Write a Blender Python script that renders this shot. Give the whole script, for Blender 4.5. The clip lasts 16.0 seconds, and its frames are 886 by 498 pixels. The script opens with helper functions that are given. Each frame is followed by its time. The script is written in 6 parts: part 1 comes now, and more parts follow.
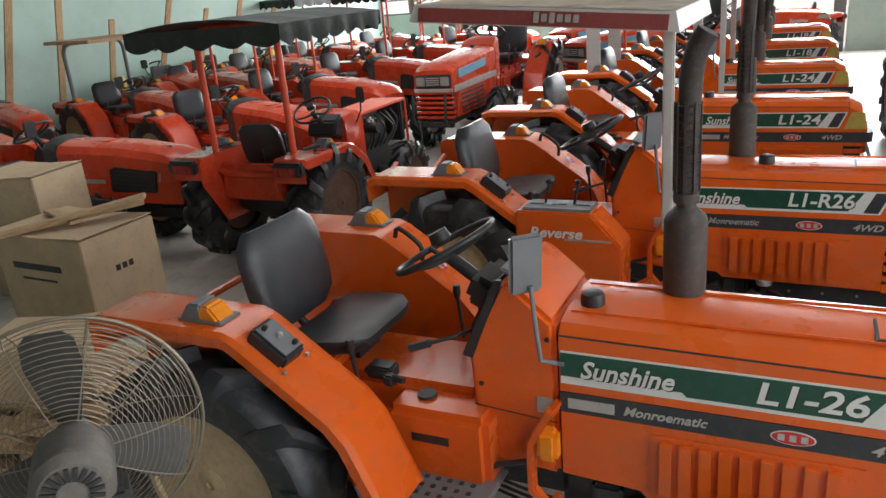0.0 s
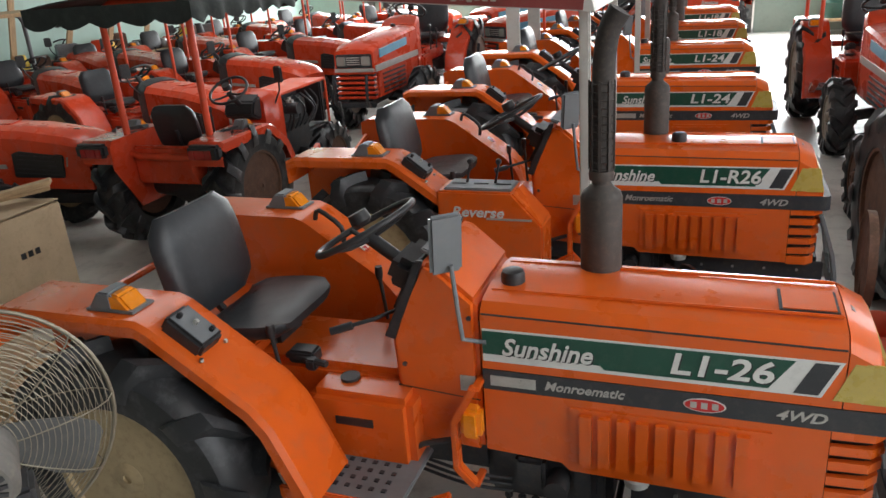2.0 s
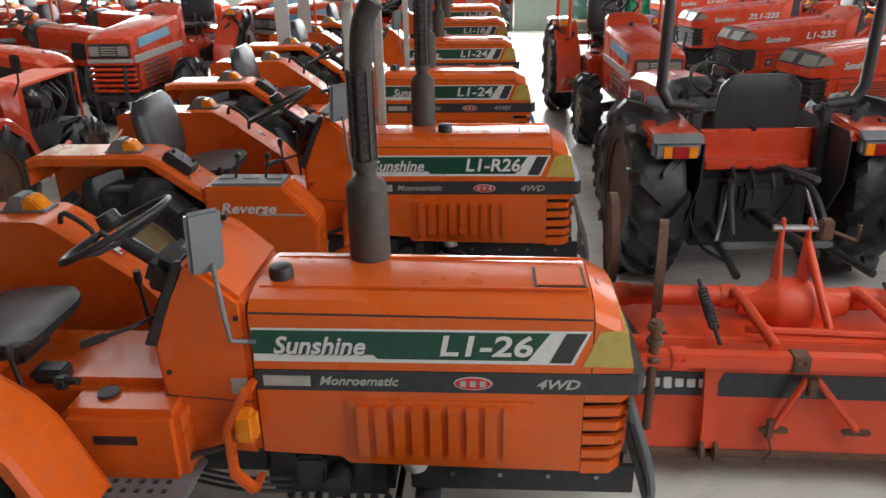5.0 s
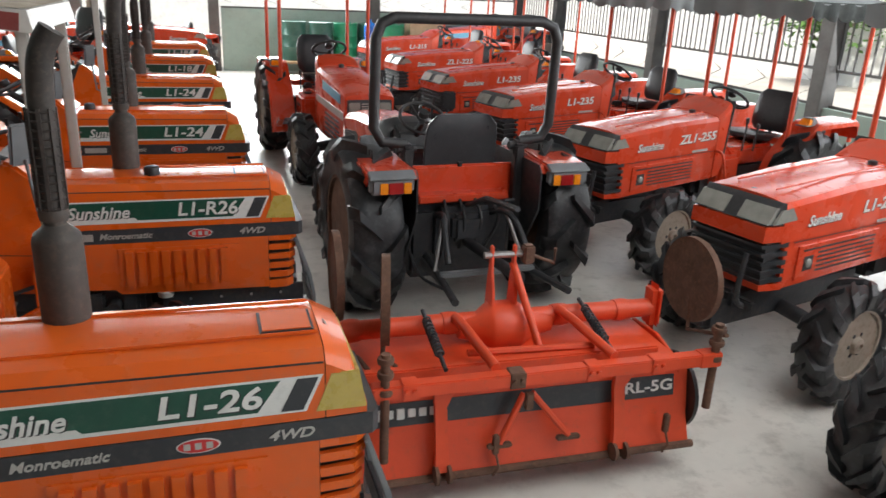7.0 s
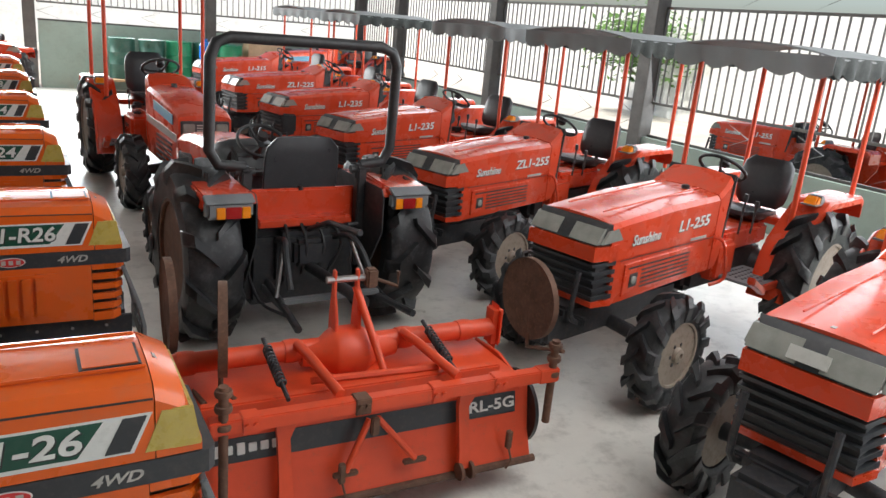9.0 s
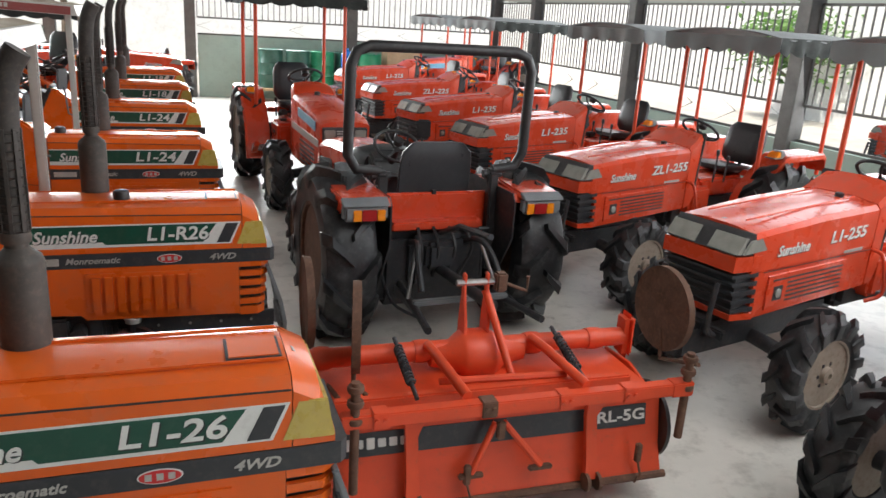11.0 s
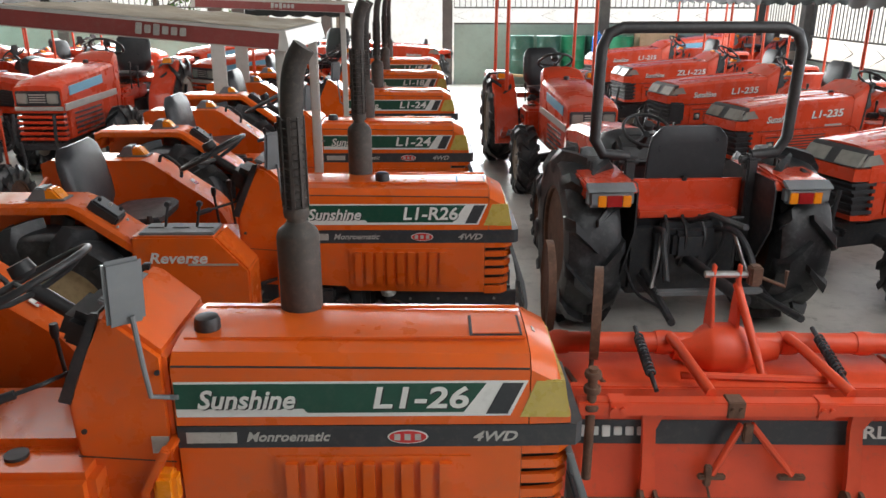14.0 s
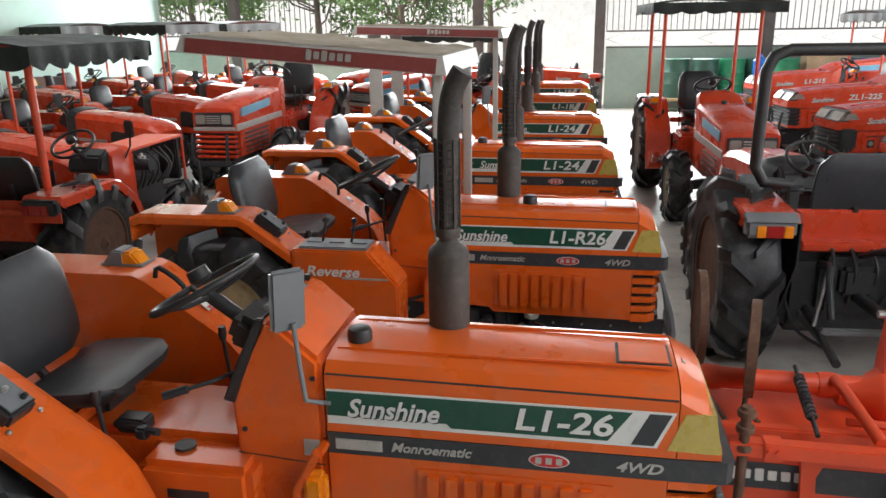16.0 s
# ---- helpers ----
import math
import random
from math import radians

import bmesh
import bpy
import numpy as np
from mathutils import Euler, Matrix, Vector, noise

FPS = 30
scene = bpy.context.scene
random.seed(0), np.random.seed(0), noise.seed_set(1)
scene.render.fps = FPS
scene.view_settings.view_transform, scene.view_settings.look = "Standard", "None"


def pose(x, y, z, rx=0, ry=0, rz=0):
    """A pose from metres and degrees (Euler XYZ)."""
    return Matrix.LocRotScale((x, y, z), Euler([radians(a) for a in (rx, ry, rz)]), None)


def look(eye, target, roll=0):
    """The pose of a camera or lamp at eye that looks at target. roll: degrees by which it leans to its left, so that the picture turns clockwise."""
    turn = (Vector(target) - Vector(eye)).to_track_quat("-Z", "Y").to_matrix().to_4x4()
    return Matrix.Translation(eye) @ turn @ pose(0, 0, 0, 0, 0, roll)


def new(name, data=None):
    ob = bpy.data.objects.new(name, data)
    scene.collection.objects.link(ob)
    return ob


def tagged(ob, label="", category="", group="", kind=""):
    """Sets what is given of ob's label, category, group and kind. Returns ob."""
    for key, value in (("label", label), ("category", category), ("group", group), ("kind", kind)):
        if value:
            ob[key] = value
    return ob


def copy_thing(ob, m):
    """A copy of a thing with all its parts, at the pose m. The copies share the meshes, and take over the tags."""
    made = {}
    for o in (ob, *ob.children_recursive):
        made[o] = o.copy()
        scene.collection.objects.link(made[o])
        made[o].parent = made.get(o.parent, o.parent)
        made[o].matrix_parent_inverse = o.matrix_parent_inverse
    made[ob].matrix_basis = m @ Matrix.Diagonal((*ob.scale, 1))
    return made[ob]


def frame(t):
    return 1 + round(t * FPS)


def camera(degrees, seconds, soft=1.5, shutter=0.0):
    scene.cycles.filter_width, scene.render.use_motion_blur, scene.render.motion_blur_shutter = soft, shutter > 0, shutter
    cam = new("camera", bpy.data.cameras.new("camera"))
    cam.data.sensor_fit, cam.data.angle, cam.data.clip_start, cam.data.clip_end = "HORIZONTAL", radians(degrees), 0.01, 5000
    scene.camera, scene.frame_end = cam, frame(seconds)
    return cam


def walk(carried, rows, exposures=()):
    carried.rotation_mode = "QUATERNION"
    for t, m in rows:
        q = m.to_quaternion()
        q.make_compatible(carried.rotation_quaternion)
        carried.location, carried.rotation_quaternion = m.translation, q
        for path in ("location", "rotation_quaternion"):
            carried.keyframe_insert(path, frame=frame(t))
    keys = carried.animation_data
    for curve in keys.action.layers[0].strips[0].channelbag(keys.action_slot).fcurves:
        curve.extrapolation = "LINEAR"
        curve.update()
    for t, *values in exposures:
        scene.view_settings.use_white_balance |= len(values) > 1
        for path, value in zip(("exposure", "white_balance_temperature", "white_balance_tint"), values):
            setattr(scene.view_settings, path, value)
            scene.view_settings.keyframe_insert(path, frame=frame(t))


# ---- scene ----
cam = camera(60.75, 16.0, shutter=0.2)
PATH = [
    (0, (0.7517, -2.3448, 2.3590), (-0.0958, -0.6587, 1.6963), -5.17),
    (0.5, (0.7546, -2.3396, 2.3577), (-0.0491, -0.6347, 1.6887), -4.96),
    (1, (0.7588, -2.3352, 2.3557), (0.0035, -0.6115, 1.6787), -4.64),
    (1.5, (0.7617, -2.3306, 2.3527), (0.0535, -0.5931, 1.6601), -4.39),
    (2, (0.7685, -2.3242, 2.3498), (0.1025, -0.5830, 1.6254), -4.39),
    (2.5, (0.7740, -2.3215, 2.3454), (0.1523, -0.5865, 1.5687), -4.72),
    (3, (0.7849, -2.3129, 2.3345), (0.2166, -0.5939, 1.4847), -5.00),
    (3.2, (0.7900, -2.3126, 2.3290), (0.2481, -0.5932, 1.4629), -4.94),
    (5.3, (0.8420, -2.2791, 2.3244), (0.8074, -0.4183, 1.5921), -0.60),
    (5.5, (0.8440, -2.2748, 2.3207), (0.8706, -0.4067, 1.6071), -0.28),
    (6, (0.8486, -2.2615, 2.3140), (1.0448, -0.3929, 1.6286), 0.53),
    (6.5, (0.8545, -2.2429, 2.3083), (1.2454, -0.3997, 1.6375), 1.48),
    (7, (0.8558, -2.2241, 2.3081), (1.4417, -0.4284, 1.6508), 2.59),
    (7.5, (0.8635, -2.2111, 2.3039), (1.6385, -0.4784, 1.6739), 3.76),
    (8, (0.8703, -2.2107, 2.3037), (1.7946, -0.5402, 1.7078), 4.87),
    (8.2, (0.8730, -2.2094, 2.3028), (1.8439, -0.5598, 1.7231), 5.31),
    (10.3, (0.8811, -2.2061, 2.2964), (1.7267, -0.4804, 1.7425), 4.75),
    (10.5, (0.8791, -2.2091, 2.2962), (1.6743, -0.4617, 1.7355), 4.42),
    (11, (0.8748, -2.2156, 2.2964), (1.5257, -0.4162, 1.7146), 3.59),
    (11.5, (0.8710, -2.2199, 2.2962), (1.4030, -0.3870, 1.6984), 3.04),
    (12, (0.8714, -2.2256, 2.2965), (1.2778, -0.3664, 1.6816), 2.35),
    (12.5, (0.8691, -2.2355, 2.2946), (1.1603, -0.3583, 1.6690), 1.63),
    (13, (0.8696, -2.2352, 2.2961), (1.0674, -0.3488, 1.6615), 1.10),
    (13.5, (0.8673, -2.2415, 2.2985), (0.9760, -0.3497, 1.6590), 0.52),
    (14, (0.8671, -2.2424, 2.2999), (0.8941, -0.3473, 1.6613), 0.08),
    (14.5, (0.8593, -2.2452, 2.2963), (0.8114, -0.3466, 1.6695), -0.27),
    (15, (0.8541, -2.2578, 2.3015), (0.7176, -0.3579, 1.6919), -0.48),
    (15.5, (0.8511, -2.2602, 2.3020), (0.6147, -0.3644, 1.7105), -0.63),
    (16, (0.8403, -2.2685, 2.3032), (0.4969, -0.3852, 1.7243), -0.90),
]
walk(cam, [(t, look(eye, target, roll)) for t, eye, target, roll in PATH])
EXPOSURE = 0.2
scene.view_settings.exposure = EXPOSURE

# ---- world, sun, large lights ----
world = bpy.data.worlds.new("world")
scene.world = world
world.use_nodes = True
wn = world.node_tree
sky = wn.nodes.new("ShaderNodeTexSky")
sky.sky_type, sky.sun_disc = "NISHITA", False
sky.sun_elevation, sky.sun_rotation = radians(54), radians(239)
sky.air_density, sky.dust_density = 1.0, 3.0
wn.links.new(sky.outputs[0], wn.nodes["Background"].inputs[0])
wn.nodes["Background"].inputs[1].default_value = 0.15


def lamp(name, kind, m, energy, size=(1, 1), colour=(1, 1, 1), angle=0.0):
    data = bpy.data.lights.new(name, kind)
    data.energy, data.color = energy, colour
    if kind == "AREA":
        data.shape, data.size, data.size_y = "RECTANGLE", size[0], size[1]
    else:
        data.angle = angle
    ob = new(name, data)
    ob.matrix_world = m
    return ob


lamp("sun", "SUN", look((-10, -6, 16), (0, 0, 0)), 4.5, colour=(1, 0.95, 0.88), angle=radians(2))
# daylight through the grilles; front lamp stands in an assumed, unseen door opening
lamp("daylight_right", "AREA", look((9.3, 6.5, 2.7), (0, 5.6, 0.3)), 600, (18, 3.6), (0.96, 0.99, 1.0))
lamp("daylight_right_front", "AREA", look((9.3, -2.3, 2.6), (3.4, -0.6, 0.0)), 260, (5.0, 3.0), (0.97, 0.99, 1.0))
# added fill for the right-hand floor; overhead source assumed, none seen
lamp("overhead_fill", "AREA", pose(4.7, -1.5, 4.6), 150, (4.6, 4.2), (0.98, 0.99, 1.0))
lamp("daylight_far", "AREA", look((-3.2, 18.2, 2.9), (-3.5, 0, 0.2)), 1550, (14.5, 3.0), (0.97, 1.0, 1.0))
lamp("front_fill", "AREA", look((6.3, -8.1, 2.9), (4.2, -1.0, 0.0)), 34, (5.4, 2.6), (1.0, 0.99, 0.97))


# second overhead fill, added to lift the left-hand tractors; its source is unseen
lamp("overhead_fill_left", "AREA", pose(-3.6, 4.6, 4.6), 110, (4.4, 4.2), (0.98, 0.99, 1.0))


# ---- materials ----
def nodes_of(name):
    mat = bpy.data.materials.new(name)
    mat.use_nodes = True
    return mat, mat.node_tree, mat.node_tree.nodes["Principled BSDF"]


def ramp(tree, source, a, b, lo, hi):
    r = tree.nodes.new("ShaderNodeValToRGB")
    r.color_ramp.elements[0].position, r.color_ramp.elements[1].position = lo, hi
    r.color_ramp.elements[0].color, r.color_ramp.elements[1].color = a, b
    tree.links.new(source, r.inputs[0])
    return r.outputs[0]


def grainy(tree, scale, detail=6.0, rough=0.6, stretch=None):
    co = tree.nodes.new("ShaderNodeTexCoord")
    src = co.outputs["Object"]
    if stretch:
        mp = tree.nodes.new("ShaderNodeMapping")
        mp.inputs["Scale"].default_value = stretch
        tree.links.new(src, mp.inputs[0])
        src = mp.outputs[0]
    n = tree.nodes.new("ShaderNodeTexNoise")
    n.inputs["Scale"].default_value, n.inputs["Detail"].default_value, n.inputs["Roughness"].default_value = scale, detail, rough
    tree.links.new(src, n.inputs["Vector"])
    return n.outputs["Fac"]


def mix(tree, fac, a, b, mode="MIX"):
    m = tree.nodes.new("ShaderNodeMix")
    m.data_type, m.blend_type = "RGBA", mode
    for sock, v in ((0, fac), (6, a), (7, b)):
        if isinstance(v, (float, int, tuple)):
            m.inputs[sock].default_value = v
        else:
            tree.links.new(v, m.inputs[sock])
    return m.outputs[2]


def surface(name, colour, rough=0.5, metal=0.0, coat=0.0, var=0.12, dirt=(0.23, 0.2, 0.16), dirt_amount=0.15, scale=3.0, bump=0.05, fine=60.0, dirt_lo=0.5, stretch=None):
    """A worn surface: base colour with broad variation, blotches of dirt and a fine relief."""
    mat, tree, p = nodes_of(name)
    base = (*colour, 1)
    dark = tuple(c * (1 - var) for c in colour) + (1,)
    light = tuple(min(1, c * (1 + var)) for c in colour) + (1,)
    broad = ramp(tree, grainy(tree, scale, stretch=stretch), dark, light, 0.3, 0.7)
    spots = ramp(tree, grainy(tree, scale * 4.7, 8.0, 0.7), (0, 0, 0, 1), (dirt_amount,) * 3 + (1,), dirt_lo, 0.78)
    col = mix(tree, spots, broad, (*dirt, 1))
    tree.links.new(col, p.inputs["Base Color"])
    rr = ramp(tree, grainy(tree, scale * 2.3, 5.0), (max(0.02, rough - 0.09),) * 3 + (1,), (min(1, rough + 0.12),) * 3 + (1,), 0.3, 0.75)
    tree.links.new(rr, p.inputs["Roughness"])
    p.inputs["Metallic"].default_value = metal
    p.inputs["Coat Weight"].default_value = coat
    p.inputs["Coat Roughness"].default_value = 0.12
    if coat > 0.3:
        p.inputs["Specular IOR Level"].default_value = 0.3
    if bump:
        b = tree.nodes.new("ShaderNodeBump")
        b.inputs["Strength"].default_value, b.inputs["Distance"].default_value = bump, 0.004
        tree.links.new(grainy(tree, fine, 4.0), b.inputs["Height"])
        if coat > 0.3:  # slightly wavy sheet metal
            w = tree.nodes.new("ShaderNodeBump")
            w.inputs["Strength"].default_value, w.inputs["Distance"].default_value = 0.22, 0.012
            tree.links.new(grainy(tree, 5.0, 2.0), w.inputs["Height"])
            tree.links.new(w.outputs[0], b.inputs["Normal"])
        tree.links.new(b.outputs[0], p.inputs["Normal"])
    return mat


ORANGE = surface("orange_paint", (0.74, 0.118, 0.011), 0.3, coat=0.45, var=0.07, dirt_amount=0.2, scale=2.0, bump=0.03)
RED = surface("red_paint", (0.68, 0.066, 0.022), 0.28, coat=0.5, var=0.1, dirt_amount=0.22, scale=2.0, bump=0.03)
DULLRED = surface("worn_red_paint", (0.72, 0.075, 0.022), 0.42, var=0.12, dirt=(0.2, 0.1, 0.06), dirt_amount=0.45, scale=3.5, bump=0.12, dirt_lo=0.56)
RUBBER = surface("tyre_rubber", (0.02, 0.021, 0.023), 0.42, var=0.3, dirt=(0.17, 0.17, 0.175), dirt_amount=0.5, scale=2.5, bump=0.15)
BLACK = surface("black_plastic", (0.025, 0.025, 0.027), 0.45, var=0.2, dirt=(0.2, 0.18, 0.16), dirt_amount=0.14, scale=6)
VINYL = surface("black_vinyl", (0.028, 0.03, 0.034), 0.36, var=0.15, dirt=(0.2, 0.19, 0.18), dirt_amount=0.1, scale=5, bump=0.25, fine=220)
GREY = surface("dark_grey_band", (0.034, 0.037, 0.042), 0.42, var=0.12, dirt_amount=0.2, scale=5)
MIDGREY = surface("grey_plastic", (0.17, 0.18, 0.19), 0.5, var=0.15, dirt_amount=0.2, scale=5)
CHASSIS = surface("greasy_iron", (0.035, 0.037, 0.042), 0.5, metal=0.2, var=0.3, dirt=(0.16, 0.12, 0.08), dirt_amount=0.4, scale=6, bump=0.2)
STEEL = surface("bare_steel", (0.42, 0.41, 0.4), 0.35, metal=0.9, var=0.2, dirt=(0.14, 0.07, 0.04), dirt_amount=0.4, scale=8)
RUST = surface("rusty_iron", (0.13, 0.068, 0.045), 0.75, metal=0.2, var=0.3, dirt=(0.3, 0.16, 0.09), dirt_amount=0.6, scale=9, bump=0.3)
MUFFLER = surface("sooty_muffler", (0.062, 0.052, 0.046), 0.6, metal=0.2, var=0.2, dirt=(0.17, 0.12, 0.09), dirt_amount=0.5, scale=7, bump=0.15)
HOSE = surface("dusty_exhaust", (0.036, 0.03, 0.027), 0.7, var=0.3, dirt=(0.12, 0.09, 0.07), dirt_amount=0.5, scale=12, bump=0.2)
CREAM = surface("cream_rim", (0.45, 0.34, 0.19), 0.5, var=0.12, dirt=(0.2, 0.12, 0.07), dirt_amount=0.6, scale=6, bump=0.1)
WHITE = surface("white_decal", (0.72, 0.72, 0.69), 0.4, var=0.04, dirt_amount=0.25, scale=6)
SILVER = surface("silver_decal", (0.5, 0.49, 0.46), 0.35, metal=0.3, var=0.12, dirt=(0.2, 0.15, 0.1), dirt_amount=0.5, scale=14)
GREEN = surface("green_decal", (0.005, 0.07, 0.043), 0.35, coat=0.2, var=0.1, dirt_amount=0.12, scale=5)
BLUE = surface("blue_decal", (0.12, 0.35, 0.5), 0.4, var=0.1, dirt_amount=0.15, scale=5)
REDDECAL = surface("red_decal", (0.6, 0.03, 0.03), 0.4, var=0.1, dirt_amount=0.15, scale=6)
IVORY = surface("yellowed_lens", (0.5, 0.38, 0.085), 0.3, coat=0.3, var=0.1, dirt=(0.4, 0.3, 0.15), dirt_amount=0.4, scale=9, bump=0.25, fine=120)
CLEAR = surface("headlamp_glass", (0.3, 0.3, 0.27), 0.12, metal=0.1, coat=0.6, var=0.15, dirt_amount=0.15, scale=10, bump=0.2, fine=120)
AMBER = surface("amber_lens", (0.85, 0.26, 0.01), 0.25, coat=0.5, var=0.1, dirt_amount=0.1, scale=9)
REDLENS = surface("red_lens", (0.35, 0.015, 0.015), 0.2, coat=0.5, var=0.1, dirt_amount=0.1, scale=9)
CANVAS_GREEN = surface("dark_canvas", (0.02, 0.026, 0.024), 0.75, var=0.3, dirt=(0.12, 0.12, 0.11), dirt_amount=0.25, scale=4, bump=0.3)
CANVAS_GREY = surface("grey_canvas", (0.19, 0.205, 0.21), 0.7, var=0.12, dirt_amount=0.2, scale=3, bump=0.3)
CANVAS_CREAM = surface("soiled_cream_canvas", (0.38, 0.32, 0.235), 0.85, var=0.2, dirt=(0.26, 0.2, 0.14), dirt_amount=0.7, scale=3, bump=0.4)
OFFWHITE = surface("offwhite_steel", (0.5, 0.49, 0.455), 0.45, var=0.06, dirt_amount=0.3, scale=4)
CONCRETE = surface("concrete_floor", (0.66, 0.64, 0.59), 0.36, var=0.2, dirt=(0.27, 0.25, 0.22), dirt_amount=0.75, scale=1.0, bump=0.12, fine=35)
MINT = surface("mint_wall_paint", (0.44, 0.6, 0.54), 0.75, var=0.06, dirt=(0.35, 0.4, 0.36), dirt_amount=0.35, scale=0.8, bump=0.1)
PALEWALL = surface("pale_green_plaster", (0.33, 0.42, 0.37), 0.8, var=0.1, dirt=(0.25, 0.28, 0.24), dirt_amount=0.5, scale=1.2, bump=0.1)
# for the unseen back wall; its dark colour is chosen to cut frontal bounce
UNSEENWALL = surface("dark_unseen_wall", (0.13, 0.125, 0.115), 0.85, var=0.2, dirt_amount=0.3, scale=1.5, bump=0.3)
# the roof is out of view; its grey is set low to limit bounce
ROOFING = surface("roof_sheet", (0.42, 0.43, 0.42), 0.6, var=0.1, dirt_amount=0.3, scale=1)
# pale and opaque, for the panels added above the overhead fill lamps
FILLPANEL = surface("pale_fill_panel", (0.8, 0.82, 0.82), 0.5, var=0.05, dirt_amount=0.2, scale=1)
IRON = surface("dark_painted_iron", (0.1, 0.095, 0.09), 0.55, var=0.2, dirt_amount=0.2, scale=5)
CARD = surface("brown_cardboard", (0.56, 0.42, 0.27), 0.85, var=0.12, dirt=(0.25, 0.17, 0.1), dirt_amount=0.35, scale=4, bump=0.1)
TIMBER = surface("raw_timber", (0.5, 0.34, 0.19), 0.75, var=0.3, dirt=(0.2, 0.12, 0.07), dirt_amount=0.4, scale=5, bump=0.3, stretch=(1.5, 14, 14))
FANBLADE = surface("dusty_fan_blade", (0.05, 0.05, 0.048), 0.5, var=0.15, dirt=(0.16, 0.14, 0.11), dirt_amount=0.4, scale=8)
DUSTYRIM = surface("dusty_pale_rim", (0.3, 0.25, 0.2), 0.55, var=0.14, dirt=(0.16, 0.09, 0.06), dirt_amount=0.75, scale=7, bump=0.12)
WIRE = surface("dull_brassy_wire", (0.22, 0.19, 0.14), 0.45, metal=0.5, var=0.1, dirt=(0.2, 0.15, 0.1), dirt_amount=0.5, scale=20)
MOTOR = surface("dusty_motor", (0.15, 0.14, 0.125), 0.6, metal=0.2, var=0.2, dirt=(0.3, 0.26, 0.2), dirt_amount=0.5, scale=10)
DRUMGREEN = surface("green_drum_paint", (0.02, 0.25, 0.12), 0.4, var=0.15, dirt_amount=0.3, scale=4)
DRUMDARK = surface("dark_green_drum", (0.03, 0.1, 0.075), 0.4, var=0.15, dirt_amount=0.3, scale=4)
BOTTLE = surface("blue_bottle_plastic", (0.01, 0.16, 0.62), 0.15, coat=0.6, var=0.1, dirt_amount=0.05, scale=4)
YELLOW = surface("yellow_paint", (0.7, 0.45, 0.03), 0.5, var=0.1, dirt_amount=0.3, scale=4)
EARTH = surface("pale_yard_ground", (0.55, 0.52, 0.46), 0.9, var=0.12, dirt=(0.3, 0.27, 0.2), dirt_amount=0.5, scale=0.3, bump=0.1)
LEAF = surface("leaf_green", (0.09, 0.2, 0.035), 0.55, var=0.4, dirt=(0.2, 0.3, 0.06), dirt_amount=0.5, scale=2)
BARK = surface("bark", (0.13, 0.1, 0.075), 0.85, var=0.3, dirt_amount=0.3, scale=8, bump=0.4)
MIRROR, _t, _p = nodes_of("mirror_glass")
_p.inputs["Metallic"].default_value, _p.inputs["Roughness"].default_value, _p.inputs["Base Color"].default_value = 1.0, 0.06, (0.75, 0.78, 0.8, 1)


STRIPE_RED = surface("faded_red_stripe", (0.24, 0.05, 0.045), 0.45, var=0.12, dirt_amount=0.3, scale=6)


# ---- mesh helpers ----
def emit(points, faces):
    bm = bmesh.new()
    vs = [bm.verts.new(p) for p in points]
    for fc in faces:
        bm.faces.new([vs[i] for i in fc])
    bmesh.ops.recalc_face_normals(bm, faces=bm.faces)
    return bm


def soften(bm, width, segments=2):
    if width:
        edges = [e for e in bm.edges if len(e.link_faces) == 2 and e.calc_face_angle(0) > 0.5]
        bmesh.ops.bevel(bm, geom=edges, offset=width, segments=segments, affect="EDGES", clamp_overlap=True)
    return bm


def box(centre, size, bevel=0.0, m=None, segments=2):
    x, y, z = (s / 2 for s in size)
    bm = emit([(a * x, b * y, c * z) for a in (-1, 1) for b in (-1, 1) for c in (-1, 1)],
              [(0, 1, 3, 2), (4, 6, 7, 5), (0, 4, 5, 1), (2, 3, 7, 6), (0, 2, 6, 4), (1, 5, 7, 3)])
    soften(bm, bevel, segments)
    bm.transform(Matrix.Translation(centre) @ (m or Matrix()))
    return bm


def prism(outline, y0, y1, bevel=0.0, segments=2):
    """A slab whose side outline (x, z) is swept from y0 to y1."""
    n = len(outline)
    bm = emit([(x, y0, z) for x, z in outline] + [(x, y1, z) for x, z in outline],
              [tuple(range(n)), tuple(range(2 * n - 1, n - 1, -1))] + [(i, (i + 1) % n, n + (i + 1) % n, n + i) for i in range(n)])
    return soften(bm, bevel, segments)


def loft(sections, caps=True):
    """Skins closed loops of equal length."""
    n = len(sections[0])
    pts = [p for s in sections for p in s]
    faces = [(k * n + i, k * n + (i + 1) % n, (k + 1) * n + (i + 1) % n, (k + 1) * n + i) for k in range(len(sections) - 1) for i in range(n)]
    if caps:
        faces += [tuple(range(n)), tuple(range(len(pts) - 1, len(pts) - n - 1, -1))]
    return emit(pts, faces)


def lathe(profile, seg=32, m=None, closed=False):
    """Turns (radius, height) pairs about the local y axis."""
    pts = [(r * math.cos(2 * math.pi * i / seg), h, r * math.sin(2 * math.pi * i / seg)) for r, h in profile for i in range(seg)]
    rows = len(profile)
    faces = [(k * seg + i, k * seg + (i + 1) % seg, ((k + 1) % rows) * seg + (i + 1) % seg, ((k + 1) % rows) * seg + i)
             for k in range(rows if closed else rows - 1) for i in range(seg)]
    if not closed:
        faces += [tuple(range(seg)), tuple(range((rows - 1) * seg, rows * seg))]
    bm = emit(pts, faces)
    if m:
        bm.transform(m)
    return bm


UPRIGHT = pose(0, 0, 0, 90, 0, 0)


